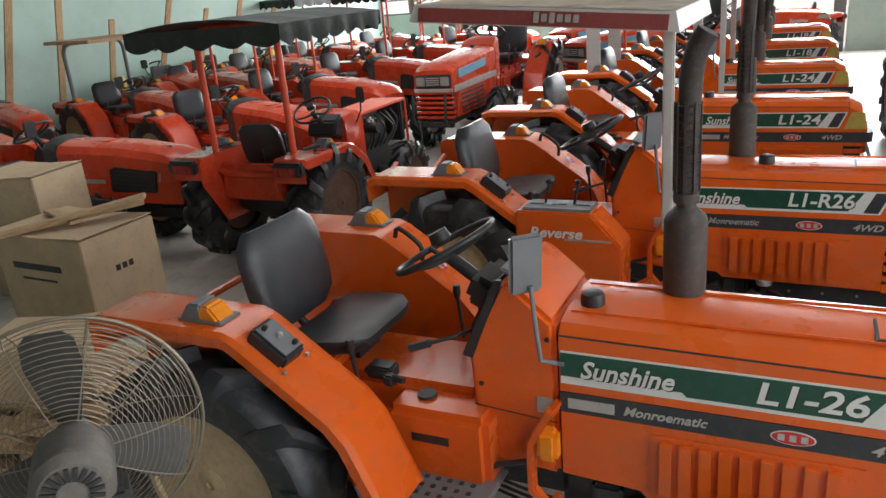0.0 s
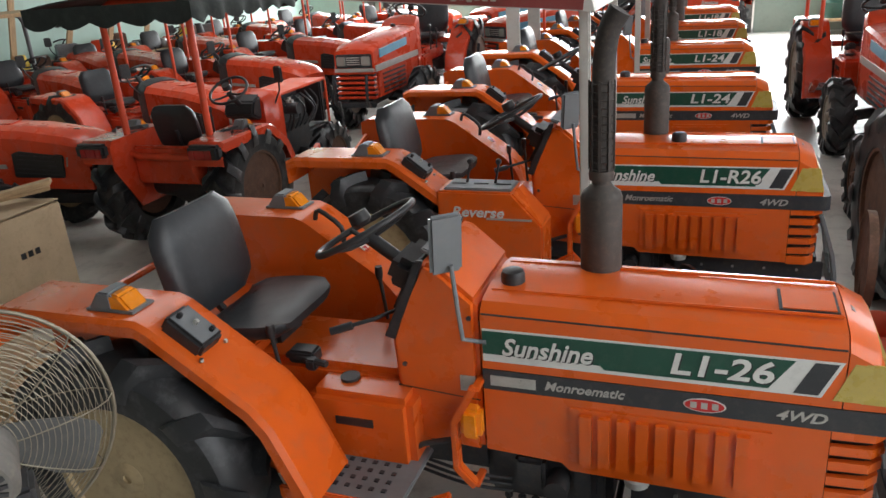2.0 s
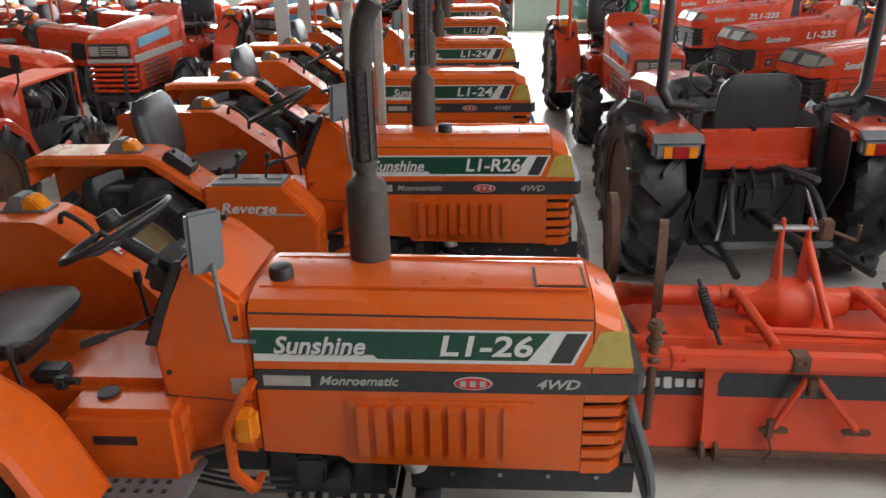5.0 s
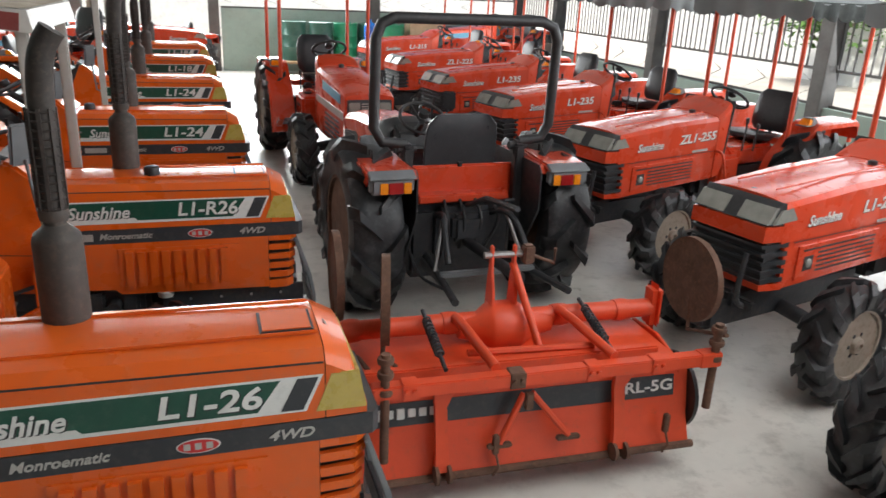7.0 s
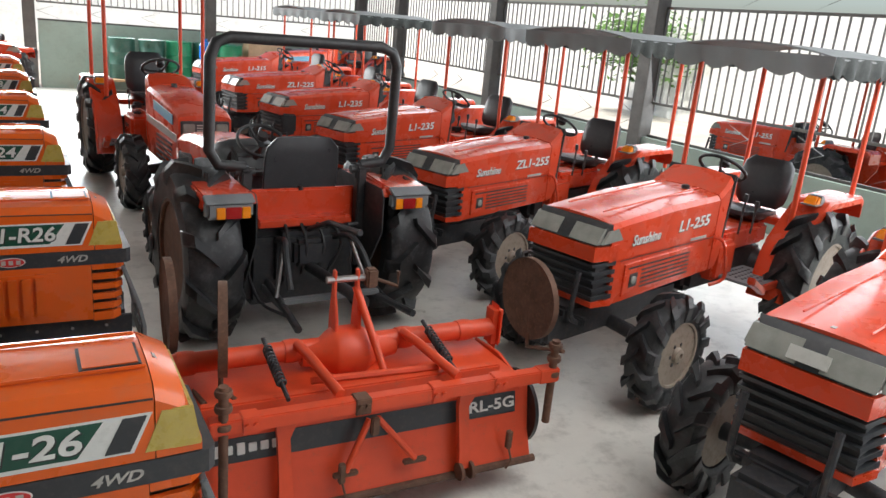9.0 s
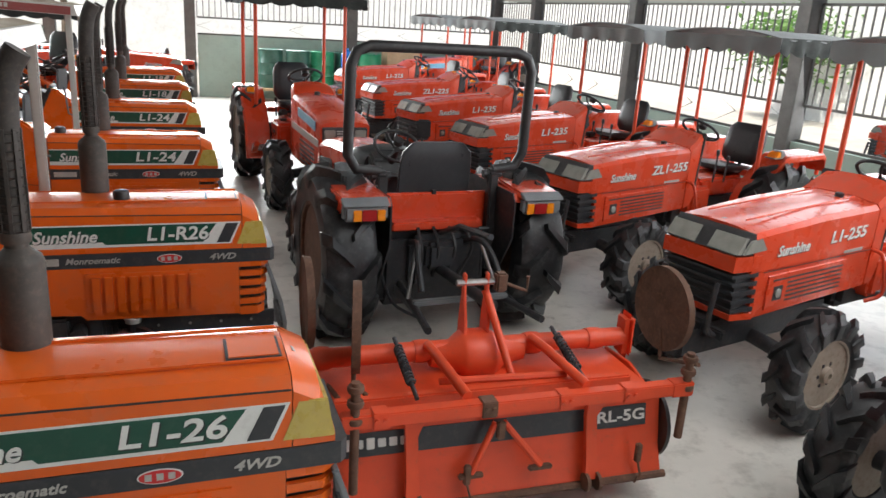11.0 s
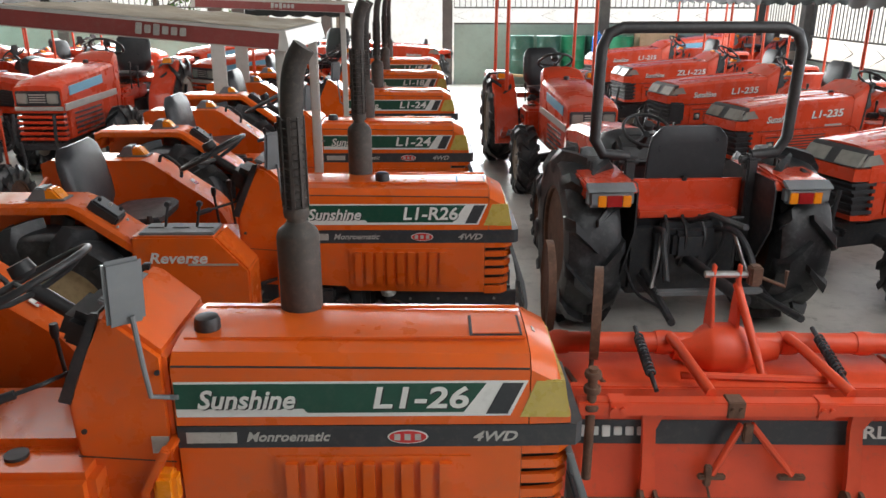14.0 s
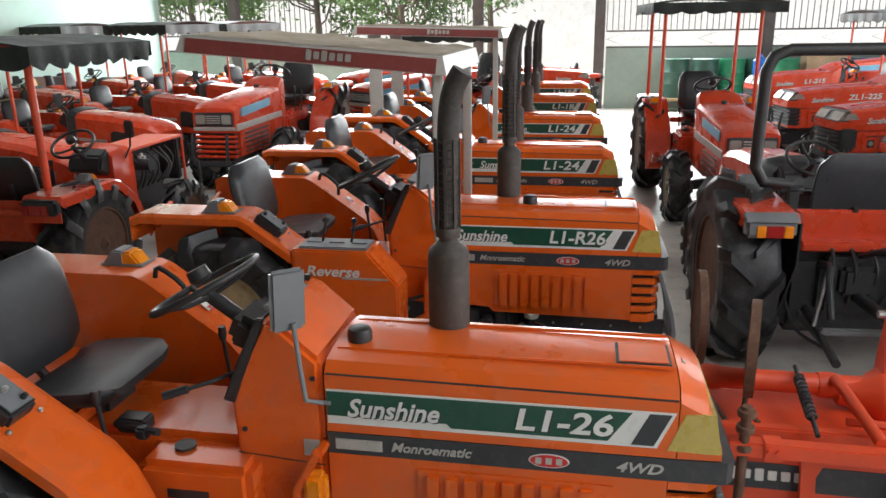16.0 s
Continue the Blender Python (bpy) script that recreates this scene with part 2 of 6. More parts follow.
def smooth_path(points, steps=6):
    pts = [Vector(p) for p in points]
    out = []
    for i in range(len(pts) - 1):
        p0, p1, p2, p3 = pts[max(i - 1, 0)], pts[i], pts[i + 1], pts[min(i + 2, len(pts) - 1)]
        for k in range(steps):
            t = k / steps
            out.append(0.5 * ((2 * p1) + (p2 - p0) * t + (2 * p0 - 5 * p1 + 4 * p2 - p3) * t * t + (3 * p1 - p0 - 3 * p2 + p3) * t ** 3))
    return out + [pts[-1]]


def tube(points, radius, seg=10, smooth=0, closed=False):
    pts = smooth_path(points, smooth) if smooth else [Vector(p) for p in points]
    rings, up = [], None
    n = len(pts)
    for i, p in enumerate(pts):
        if closed:
            d = (pts[(i + 1) % n] - pts[i - 1]).normalized()
        else:
            d = (pts[min(i + 1, n - 1)] - pts[max(i - 1, 0)]).normalized()
        if up is None:
            up = Vector((0, 0, 1)) if abs(d.z) < 0.9 else Vector((1, 0, 0))
        side = d.cross(up).normalized()
        up = side.cross(d).normalized()
        rr = radius[min(i, len(radius) - 1)] if isinstance(radius, (list, tuple)) else radius
        rings.append([p + rr * (math.cos(2 * math.pi * k / seg) * side + math.sin(2 * math.pi * k / seg) * up) for k in range(seg)])
    if closed:
        rings.append(rings[0])
        bm = loft(rings, caps=False)
        bmesh.ops.remove_doubles(bm, verts=bm.verts, dist=1e-6)
        return bm
    return loft(rings)


def merged(*bms):
    out = bmesh.new()
    for b in bms:
        me = bpy.data.meshes.new("tmp")
        b.to_mesh(me)
        out.from_mesh(me)
        bpy.data.meshes.remove(me)
        b.free()
    return out


def to_object(name, bm, material, angle=38):
    me = bpy.data.meshes.new(name)
    bm.to_mesh(me)
    bm.free()
    me.polygons.foreach_set("use_smooth", [True] * len(me.polygons))
    me.set_sharp_from_angle(angle=radians(angle))
    me.materials.append(material)
    return new(name, me)


def part(name, bm, material, parent, label=""):
    ob = to_object(name, bm, material)
    ob.parent = parent
    return tagged(ob, label)


def thing(name, label, category, m, group=""):
    ob = new(name)
    ob.empty_display_size = 0.1
    ob.matrix_basis = m
    return tagged(ob, label, category, group)


def structure(name, bm, material, label="", m=None):
    ob = to_object(name, bm, material)
    if m:
        ob.matrix_basis = m
    return tagged(ob, label, "", "", "structure")


LETTERS = {}


def lettering(words, height, material, parent, m, shear=0.25, widen=1.0, name="lettering"):
    """A word in the built-in font; x runs along it, its face looks along local z. height: of a capital."""
    key = (words, round(height, 4), shear, widen, material.name)
    if key not in LETTERS:
        cu = bpy.data.curves.new("words", "FONT")
        cu.body, cu.size, cu.shear, cu.extrude, cu.offset, cu.resolution_u = words, height / 0.69, shear, 0.0015, height * 0.03, 3
        tmp = new("words", cu)
        bpy.context.view_layer.update()
        me = bpy.data.meshes.new_from_object(tmp.evaluated_get(bpy.context.evaluated_depsgraph_get()))
        bpy.data.objects.remove(tmp)
        me.transform(Matrix.Diagonal((widen, 1, 1, 1)))
        me.materials.clear()
        me.materials.append(material)
        LETTERS[key] = me
    ob = new(name, LETTERS[key])
    ob.parent = parent
    ob.matrix_basis = m
    return ob


def on_right(x, y, z):
    """Lies on a face that looks to the thing's right (-y)."""
    return pose(x, y, z, 90, 0, 0)


def on_left(x, y, z):
    return pose(x, y, z, 90, 0, 180)


# ---- wheels ----
def tyre_mesh(radius, width, rim, lugs, lug_height, skew=0.5, what="all"):
    """what: all, the carcass alone, or one lug of the right (-1) or left (1) row."""
    w = width / 2
    r = radius - lug_height
    profile = [(rim, -w * 0.8), (rim + 0.02, -w * 0.95), (rim + (r - rim) * 0.5, -w), (r - 0.035, -w * 0.97), (r - 0.01, -w * 0.8), (r, -w * 0.4),
               (r, w * 0.4), (r - 0.01, w * 0.8), (r - 0.035, w * 0.97), (rim + (r - rim) * 0.5, w), (rim + 0.02, w * 0.95), (rim, w * 0.8)]
    body = lathe(profile, 40, closed=True)
    pts, faces = [], []
    for i in range(lugs if what == "all" else 1):
        for side in ((-1, 1) if what in ("all", "carcass") else (what,)):
            a0 = 2 * math.pi * (i + (0.5 if side > 0 else 0)) / lugs
            base = len(pts)
            rings = ((0.0, r - 0.012, 0.05), (0.35, r - 0.012, 0.2), (0.8, r - 0.015, 0.38), (1.0, r - 0.05, 0.46), (1.03, r - 0.11, 0.5))
            for k, (u, rr, da) in enumerate(rings):
                a = a0 + skew * da / 0.5 * 0.75
                y = side * w * u * 1.02
                out = lug_height + 0.012 if k < 3 else (0.03 if k == 3 else 0.008)
                thick = 0.5 * (0.046 + 0.05 * u) * (radius / 0.55) ** 0.5
                for da2, dr in ((-thick / rr, 0), (-thick * 0.7 / rr, out), (thick * 0.7 / rr, out), (thick / rr, 0)):
                    q = a + da2
                    yy = y if dr == 0 or k < 3 else y + side * out * 0.5
                    pts.append(((rr + dr) * math.cos(q), yy, (rr + dr) * math.sin(q)))
            for k in range(len(rings) - 1):
                for j in range(3):
                    faces.append((base + k * 4 + j, base + k * 4 + j + 1, base + k * 4 + 4 + j + 1, base + k * 4 + 4 + j))
            faces += [(base, base + 1, base + 2, base + 3), tuple(base + 4 * (len(rings) - 1) + j for j in (3, 2, 1, 0))]
    if what == "carcass":
        return body
    if what != "all":
        return emit(pts, faces)
    return merged(body, emit(pts, faces))


def rim_mesh(rim, width, dish):
    """A dished steel wheel with a hub, looking along -y."""
    w = width / 2
    disc = lathe([(rim, -w * 0.75), (rim * 1.05, -w * 0.9), (rim * 0.98, -w * 0.88), (rim * 0.93, -w * 0.45), (rim * 0.88, -dish * 0.3), (rim * 0.8, -dish * 0.2), (rim * 0.72, -dish - 0.02), (rim * 0.5, -dish - 0.03),
                  (rim * 0.44, -dish), (rim * 0.42, -dish - 0.04), (rim * 0.26, -dish - 0.045), (rim * 0.22, -dish - 0.075), (0.02, -dish - 0.085), (0.02, w * 0.7), (rim * 0.95, w * 0.75)], 36)
    return disc


def bolts_mesh(r, y, n, size):
    return merged(*[lathe([(size, 0.012), (size, -0.008), (size * 0.5, -0.012)], 6, pose(r * math.cos(a), y, r * math.sin(a))) for a in [2 * math.pi * k / n + 0.3 for k in range(n)]])


WHEELS = {}


def wheel(parent, name, x, y, radius, width, rim, lugs, rim_material, lug_height=0.035, skew=0.5, split=False):
    """A wheel is one part, with its rim, hub bolts and, where split, each lug under it. y tells the side."""
    side = 1 if y > 0 else -1
    key = (name, radius, width, rim_material.name, split)
    if key not in WHEELS:
        t = to_object(name, tyre_mesh(radius, width, rim, lugs, lug_height, skew, "carcass" if split else "all"), RUBBER)
        bars = [to_object("lug", tyre_mesh(radius, width, rim, lugs, lug_height, skew, q), RUBBER) for q in (-1, 1)] if split else []
        a = to_object("rim", rim_mesh(rim, width, width * 0.12), rim_material)
        b = to_object("hub_bolts", merged(bolts_mesh(rim * 0.34, -width * 0.12 - 0.045, 6, 0.014), bolts_mesh(rim * 0.61, -width * 0.12 - 0.022, 8, 0.016)), CHASSIS)
        WHEELS[key] = (t.data, a.data, b.data, [o.data for o in bars])
        for o in (t, a, b, *bars):
            bpy.data.objects.remove(o)
    t = new(name, WHEELS[key][0])
    t.parent = parent
    t.matrix_basis = pose(x, y, radius, 0, 11 * (x + y), 0 if side < 0 else 180)
    for nm, me in (("rim", WHEELS[key][1]), ("hub_bolts", WHEELS[key][2])):
        o = new(nm, me)
        o.parent = t
    for me in WHEELS[key][3]:
        for k in range(lugs):
            o = new("lug", me)
            o.parent = t
            o.matrix_basis = pose(0, 0, 0, 0, 360 * k / lugs, 0)
    return t


# ---- tractor parts; x forward from the rear of the bonnet, y to the left, z up ----
def hood_section(x, half, top, low, chamfer=0.05, crown=0.012):
    return [(x, -half, low), (x, -half, top - chamfer), (x, -half + chamfer * 0.7, top - 0.008), (x, -half * 0.45, top + crown * 0.7), (x, 0, top + crown),
            (x, half * 0.45, top + crown * 0.7), (x, half - chamfer * 0.7, top - 0.008), (x, half, top - chamfer), (x, half, low)]


def seat(root, x, y=0.0, z=0.93, width=0.44, back=0.40, lean=14):
    """A bucket seat: cushion, backrest and pan."""
    def pad(w, d, h, bulge):
        secs = []
        for k in range(9):
            u = -1 + k / 4
            f = (1 - abs(u) ** 3.2) ** 0.5 if abs(u) < 1 else 0.0
            hw = w / 2 * (0.72 + 0.28 * f)
            th = h / 2 * (0.35 + 0.65 * f)
            secs.append([(u * d / 2, hw * math.copysign(abs(math.cos(a)) ** 0.5, math.cos(a)), th * math.copysign(abs(math.sin(a)) ** 0.7, math.sin(a)) + bulge * abs(math.cos(a)) ** 4)
                         for a in [2 * math.pi * i / 20 for i in range(20)]])
        return loft(secs)
    c = pad(width, 0.42, 0.10, 0.03)
    c.transform(pose(x + 0.18, y, z, 0, -5, 0))
    part("seat_cushion", c, VINYL, root)
    b = pad(width, back, 0.085, 0.035)
    b.transform(pose(x - 0.09, y, z + back * 0.56, 0, -90 - lean + 0, 0) @ pose(0, 0, 0, 0, 0, 0))
    part("seat_backrest", b, VINYL, root)
    part("seat_bracket", merged(box((x + 0.15, y, z - 0.13), (0.26, 0.22, 0.16), 0.02), tube([(x - 0.03, y, z - 0.06), (x - 0.1, y, z + 0.02), (x - 0.13, y, z + 0.2)], 0.02, 8)), CHASSIS, root)


def steering(root, x, y, z, radius=0.19, tilt=-38, foot=(0.12, -0.3)):
    """Steering wheel with rim, three spokes, hub and column."""
    m = pose(x, y, z, 0, tilt, 0)
    ring = lathe([(radius + 0.014 * math.cos(a), 0.014 * math.sin(a)) for a in [2 * math.pi * k / 10 for k in range(10)]], 36, UPRIGHT, closed=True)
    ring.transform(m)
    part("steering_wheel", ring, BLACK, root)
    spokes = merged(*[tube([(0.02 * math.cos(a), 0.02 * math.sin(a), -0.045), (radius * 0.6 * math.cos(a), radius * 0.6 * math.sin(a), -0.03), (radius * math.cos(a), radius * math.sin(a), 0)], 0.011, 8)
                      for a in (0.3, 2.4, 4.5)], lathe([(0.04, -0.07), (0.045, -0.03), (0.03, -0.015)], 16, UPRIGHT @ pose(0, 0, 0, 180)))
    spokes.transform(m)
    part("steering_spokes", spokes, BLACK, root)
    part("steering_column", tube([(x, y, z - 0.03), (x + foot[0], y, z + foot[1])], 0.028, 12), BLACK, root)


def flasher(root, x, y, z):
    """An amber wedge held by a grey saddle."""
    part("flasher_lens", prism([(x - 0.085, z), (x + 0.1, z), (x + 0.045, z + 0.068), (x - 0.045, z + 0.068)], y - 0.05, y + 0.05, 0.01), AMBER, root)
    part("flasher_saddle", prism([(x - 0.11, z - 0.002), (x + 0.01, z - 0.002), (x + 0.01, z + 0.076), (x - 0.05, z + 0.076)], y - 0.054, y + 0.054, 0.008), MIDGREY, root)
    part("flasher_foot", box((x, y, z + 0.006), (0.22, 0.12, 0.012), 0.004), MIDGREY, root)


def fender(root, paint, side, inner, outer, profile, floor=0.42, lip=0.06, name="fender", dark_wall=False):
    """A folded sheet over the rear wheel: top plate along the profile, an inner wall and a short outer lip."""
    t = 0.008
    n = len(profile)
    y0, y1 = side * inner, side * outer
    pts, faces = [], []
    for i, (x, z) in enumerate(profile):
        a, b = profile[max(i - 1, 0)], profile[min(i + 1, n - 1)]
        d = Vector((b[0] - a[0], b[1] - a[1])).normalized()
        nx, nz = d.y, -d.x  # towards the wheel
        if nz > 0:
            nx, nz = -nx, -nz
        for yy, drop in ((y0, 0.0), (y1 - side * 0.02, 0.0), (y1, 0.018), (y1, lip), (y1 - side * t, lip), (y1 - side * 0.024, t * 2), (y0, t * 2)):
            pts.append((x + nx * drop, yy, z + nz * drop))
    m = 7
    for i in range(n - 1):
        for j in range(m):
            faces.append((i * m + j, i * m + (j + 1) % m, (i + 1) * m + (j + 1) % m, (i + 1) * m + j))
    faces += [tuple(range(m)), tuple(range((n - 1) * m, n * m))]
    top = emit(pts, faces)
    wall = prism([p for p in profile] + [(profile[-1][0] - 0.02, floor), (profile[0][0] + 0.25, floor), (profile[0][0], floor + 0.4)], y0 - side * 0.006, y0 + side * 0.006)
    back = box((profile[0][0] + 0.004, (y0 + y1) / 2, profile[0][1] - 0.075), (0.008, abs(y1 - y0) - 0.01, 0.15))
    if dark_wall:
        shell = part(name, top, paint, root)
        part("inner_wall", wall, CHASSIS, shell)
        return shell
    return part(name, merged(top, wall, back), paint, root)


def muffler(root, x, y, z, height=0.26, radius=0.075, pipe=0.75):
    part("muffler_can", lathe([(radius * 0.98, -0.03), (radius, 0.0), (radius, height * 0.93), (radius * 0.9, height), (radius * 0.62, height + 0.018), (0.036, height + 0.032), (0.034, height + 0.07)], 28, Matrix.Translation((x, y, z)) @ Matrix(((1, 0, 0, 0), (0, 0, 1, 0), (0, 1, 0, 0), (0, 0, 0, 1)))), MUFFLER, root)
    z1 = z + height + 0.05
    stack = part("exhaust_pipe", tube([(x, y, z1), (x + 0.004, y, z1 + pipe * 0.6), (x + 0.012, y, z1 + pipe * 0.84), (x + 0.03, y, z1 + pipe * 0.97), (x + 0.06, y, z1 + pipe * 1.06)], 0.04, 14, 5), HOSE, root)
    rings = [lathe([(0.041, -0.004), (0.047, 0), (0.041, 0.004)], 14, Matrix.Translation((x, y, z1 + 0.04 + k * 0.028)) @ UPRIGHT) for k in range(int(pipe * 0.6 / 0.028))]
    part("heat_shield", merged(*rings, *[box((x + 0.045 * math.cos(a), y + 0.045 * math.sin(a), z1 + 0.03 + pipe * 0.3), (0.006, 0.012, pipe * 0.58), 0, pose(0, 0, 0, 0, 0, math.degrees(a))) for a in [k * math.pi / 4 for k in range(8)]]), HOSE, stack)
    part("clamp", lathe([(0.045, -0.018), (0.048, 0), (0.045, 0.018)], 16, Matrix.Translation((x, y, z1 + 0.015)) @ UPRIGHT), MUFFLER, stack)


def running_gear(root, paint, rim_material, front=0.5, rear=-1.25, front_r=0.37, rear_r=0.56, front_track=0.5, rear_track=0.56, rear_lugs=13, bumper=True, rear_w=0.29, split=False):
    """Engine and gearbox, axles and the four wheels."""
    part("chassis", box((front - 0.05, 0, 0.5), (1.5, 0.26, 0.22), 0.03), CHASSIS, root)
    part("gearbox_housing", box(((rear + 0.05) / 2 - 0.05, 0, 0.52), (abs(rear) + 0.1, 0.34, 0.3), 0.05), CHASSIS, root)
    part("engine", box((0.35, 0, 0.68), (0.8, 0.3, 0.3), 0.04), CHASSIS, root)
    part("front_carrier", box((front + 0.6 if front < 0.7 else 1.3, 0, 0.46), (0.3, 0.3, 0.12), 0.02), CHASSIS, root)
    part("rear_axle", merged(lathe([(0.09, -rear_track + 0.1), (0.12, -0.2), (0.16, -0.12), (0.16, 0.12), (0.12, 0.2), (0.09, rear_track - 0.1)], 20, pose(rear, 0, rear_r))), CHASSIS, root)
    part("front_axle", merged(tube([(front, -front_track + 0.06, front_r), (front, -0.1, front_r + 0.05), (front, 0.1, front_r + 0.05), (front, front_track - 0.06, front_r)], 0.05, 10),
                              tube([(front - 0.12, -front_track + 0.12, front_r), (front - 0.12, front_track - 0.12, front_r)], 0.014, 8)), CHASSIS, root)
    if bumper:
        part("front_bumper", merged(box((1.36, 0, 0.44), (0.05, 0.5, 0.06), 0.01), *[tube([(1.35, s * 0.19, 0.42), (1.47, s * 0.2, 0.5), (1.44, s * 0.2, 0.78)], 0.018, 8, 3) for s in (-1, 1)]), CHASSIS, root)
    for s in (-1, 1):
        wheel(root, "front_wheel", front, s * front_track, front_r, 0.2, front_r * 0.55, 13, rim_material, 0.035, 0.55, split)
        wheel(root, "rear_wheel", rear, s * rear_track, rear_r, rear_w, rear_r * 0.55, rear_lugs, rim_material, 0.06, 0.5, split)


def platform(root, paint):
    holes = [box((-0.62 + 0.05 * i, s * (0.28 + 0.05 * j), 0.517), (0.018, 0.018, 0.004)) for i in range(7) for j in range(6) for s in (-1, 1)]
    for s in (-1, 1):
        part("footplate", box((-0.47, s * 0.41, 0.505), (0.48, 0.36, 0.02), 0.006), MIDGREY, root, "grey studded footplate")
    part("footplate_studs", merged(*holes), CHASSIS, root)
    for s in (-1, 1):
        part("step", merged(box((-0.47, s * 0.60, 0.495), (0.5, 0.02, 0.06), 0.006), prism([(-0.23, 0.47), (-0.23, 0.525), (-0.02, 0.64), (-0.02, 0.585)], s * 0.60 - 0.06 if s < 0 else s * 0.60, s * 0.60 if s < 0 else s * 0.60 + 0.06, 0.008)), paint, root)


def clutter(root, paint):
    """Gear levers, pedals and the tank beside the gearbox."""
    part("gearbox_cover", merged(box((-0.72, 0, 0.74), (0.74, 0.42, 0.18), 0.03), box((-1.25, 0, 0.86), (0.5, 0.7, 0.06), 0.01)), paint, root)
    part("tool_box", box((-0.48, -0.24, 0.63), (0.44, 0.24, 0.33), 0.03), paint, root)
    part("side_cover", box((-0.3, 0.2, 0.62), (0.3, 0.16, 0.3), 0.03), paint, root)
    part("tank_cap", lathe([(0.04, 0), (0.04, 0.012)], 18, Matrix.Translation((-0.56, -0.24, 0.797)) @ UPRIGHT @ pose(0, 0, 0, 0, 0, 0)), BLACK, root)
    part("step_badge", box((-0.5, -0.362, 0.68), (0.16, 0.005, 0.035)), BLACK, root)
    for x, y, h in ((-0.86, -0.27, 0.16), (-0.62, 0.28, 0.2), (-0.5, 0.24, 0.26)):
        part("lever", merged(tube([(x, y, 0.8), (x - 0.02, y, 0.82 + h)], 0.009, 8), lathe([(0.014, -0.03), (0.019, 0), (0.016, 0.03)], 10, Matrix.Translation((x - 0.02, y, 0.83 + h)) @ UPRIGHT)), BLACK, root)
    part("hydraulic_valve", merged(box((-0.78, -0.2, 0.86), (0.12, 0.08, 0.06), 0.01), box((-0.72, -0.25, 0.85), (0.05, 0.05, 0.05), 0.01), tube([(-0.85, -0.22, 0.86), (-0.65, -0.26, 0.86)], 0.014, 8)), BLACK, root)
    for y in (-0.3, -0.2):
        part("pedal", merged(tube([(-0.12, y, 0.62), (-0.24, y, 0.58), (-0.3, y, 0.54)], 0.012, 8), box((-0.31, y, 0.54), (0.03, 0.08, 0.07), 0.008)), CHASSIS, root)


def mirror(root, x, y, z, foot):
    m = part("mirror", box((x, y, z), (0.025, 0.12, 0.23), 0.012, pose(0, 0, 0, 0, 8, -52)), MIDGREY, root, "grey rear-view mirror")
    g = part("mirror_glass", box((x - 0.012, y + 0.008, z), (0.006, 0.1, 0.2), 0, pose(0, 0, 0, 0, 8, -52)), MIRROR, m)
    part("mirror_stay", tube([(x + 0.015, y, z - 0.08), (x + 0.03, y - 0.005, z - 0.25), (x + 0.04, y, foot[2] + 0.03), (x + 0.08, foot[1], foot[2]), (foot[0] + 0.02, foot[1], foot[2])], 0.009, 8), MIDGREY, m)


FENDER_A = [(-1.87, 1.18), (-1.81, 1.205), (-1.16, 1.205), (-1.10, 1.18), (-0.72, 0.91), (-0.65, 0.825), (-0.52, 0.53)]


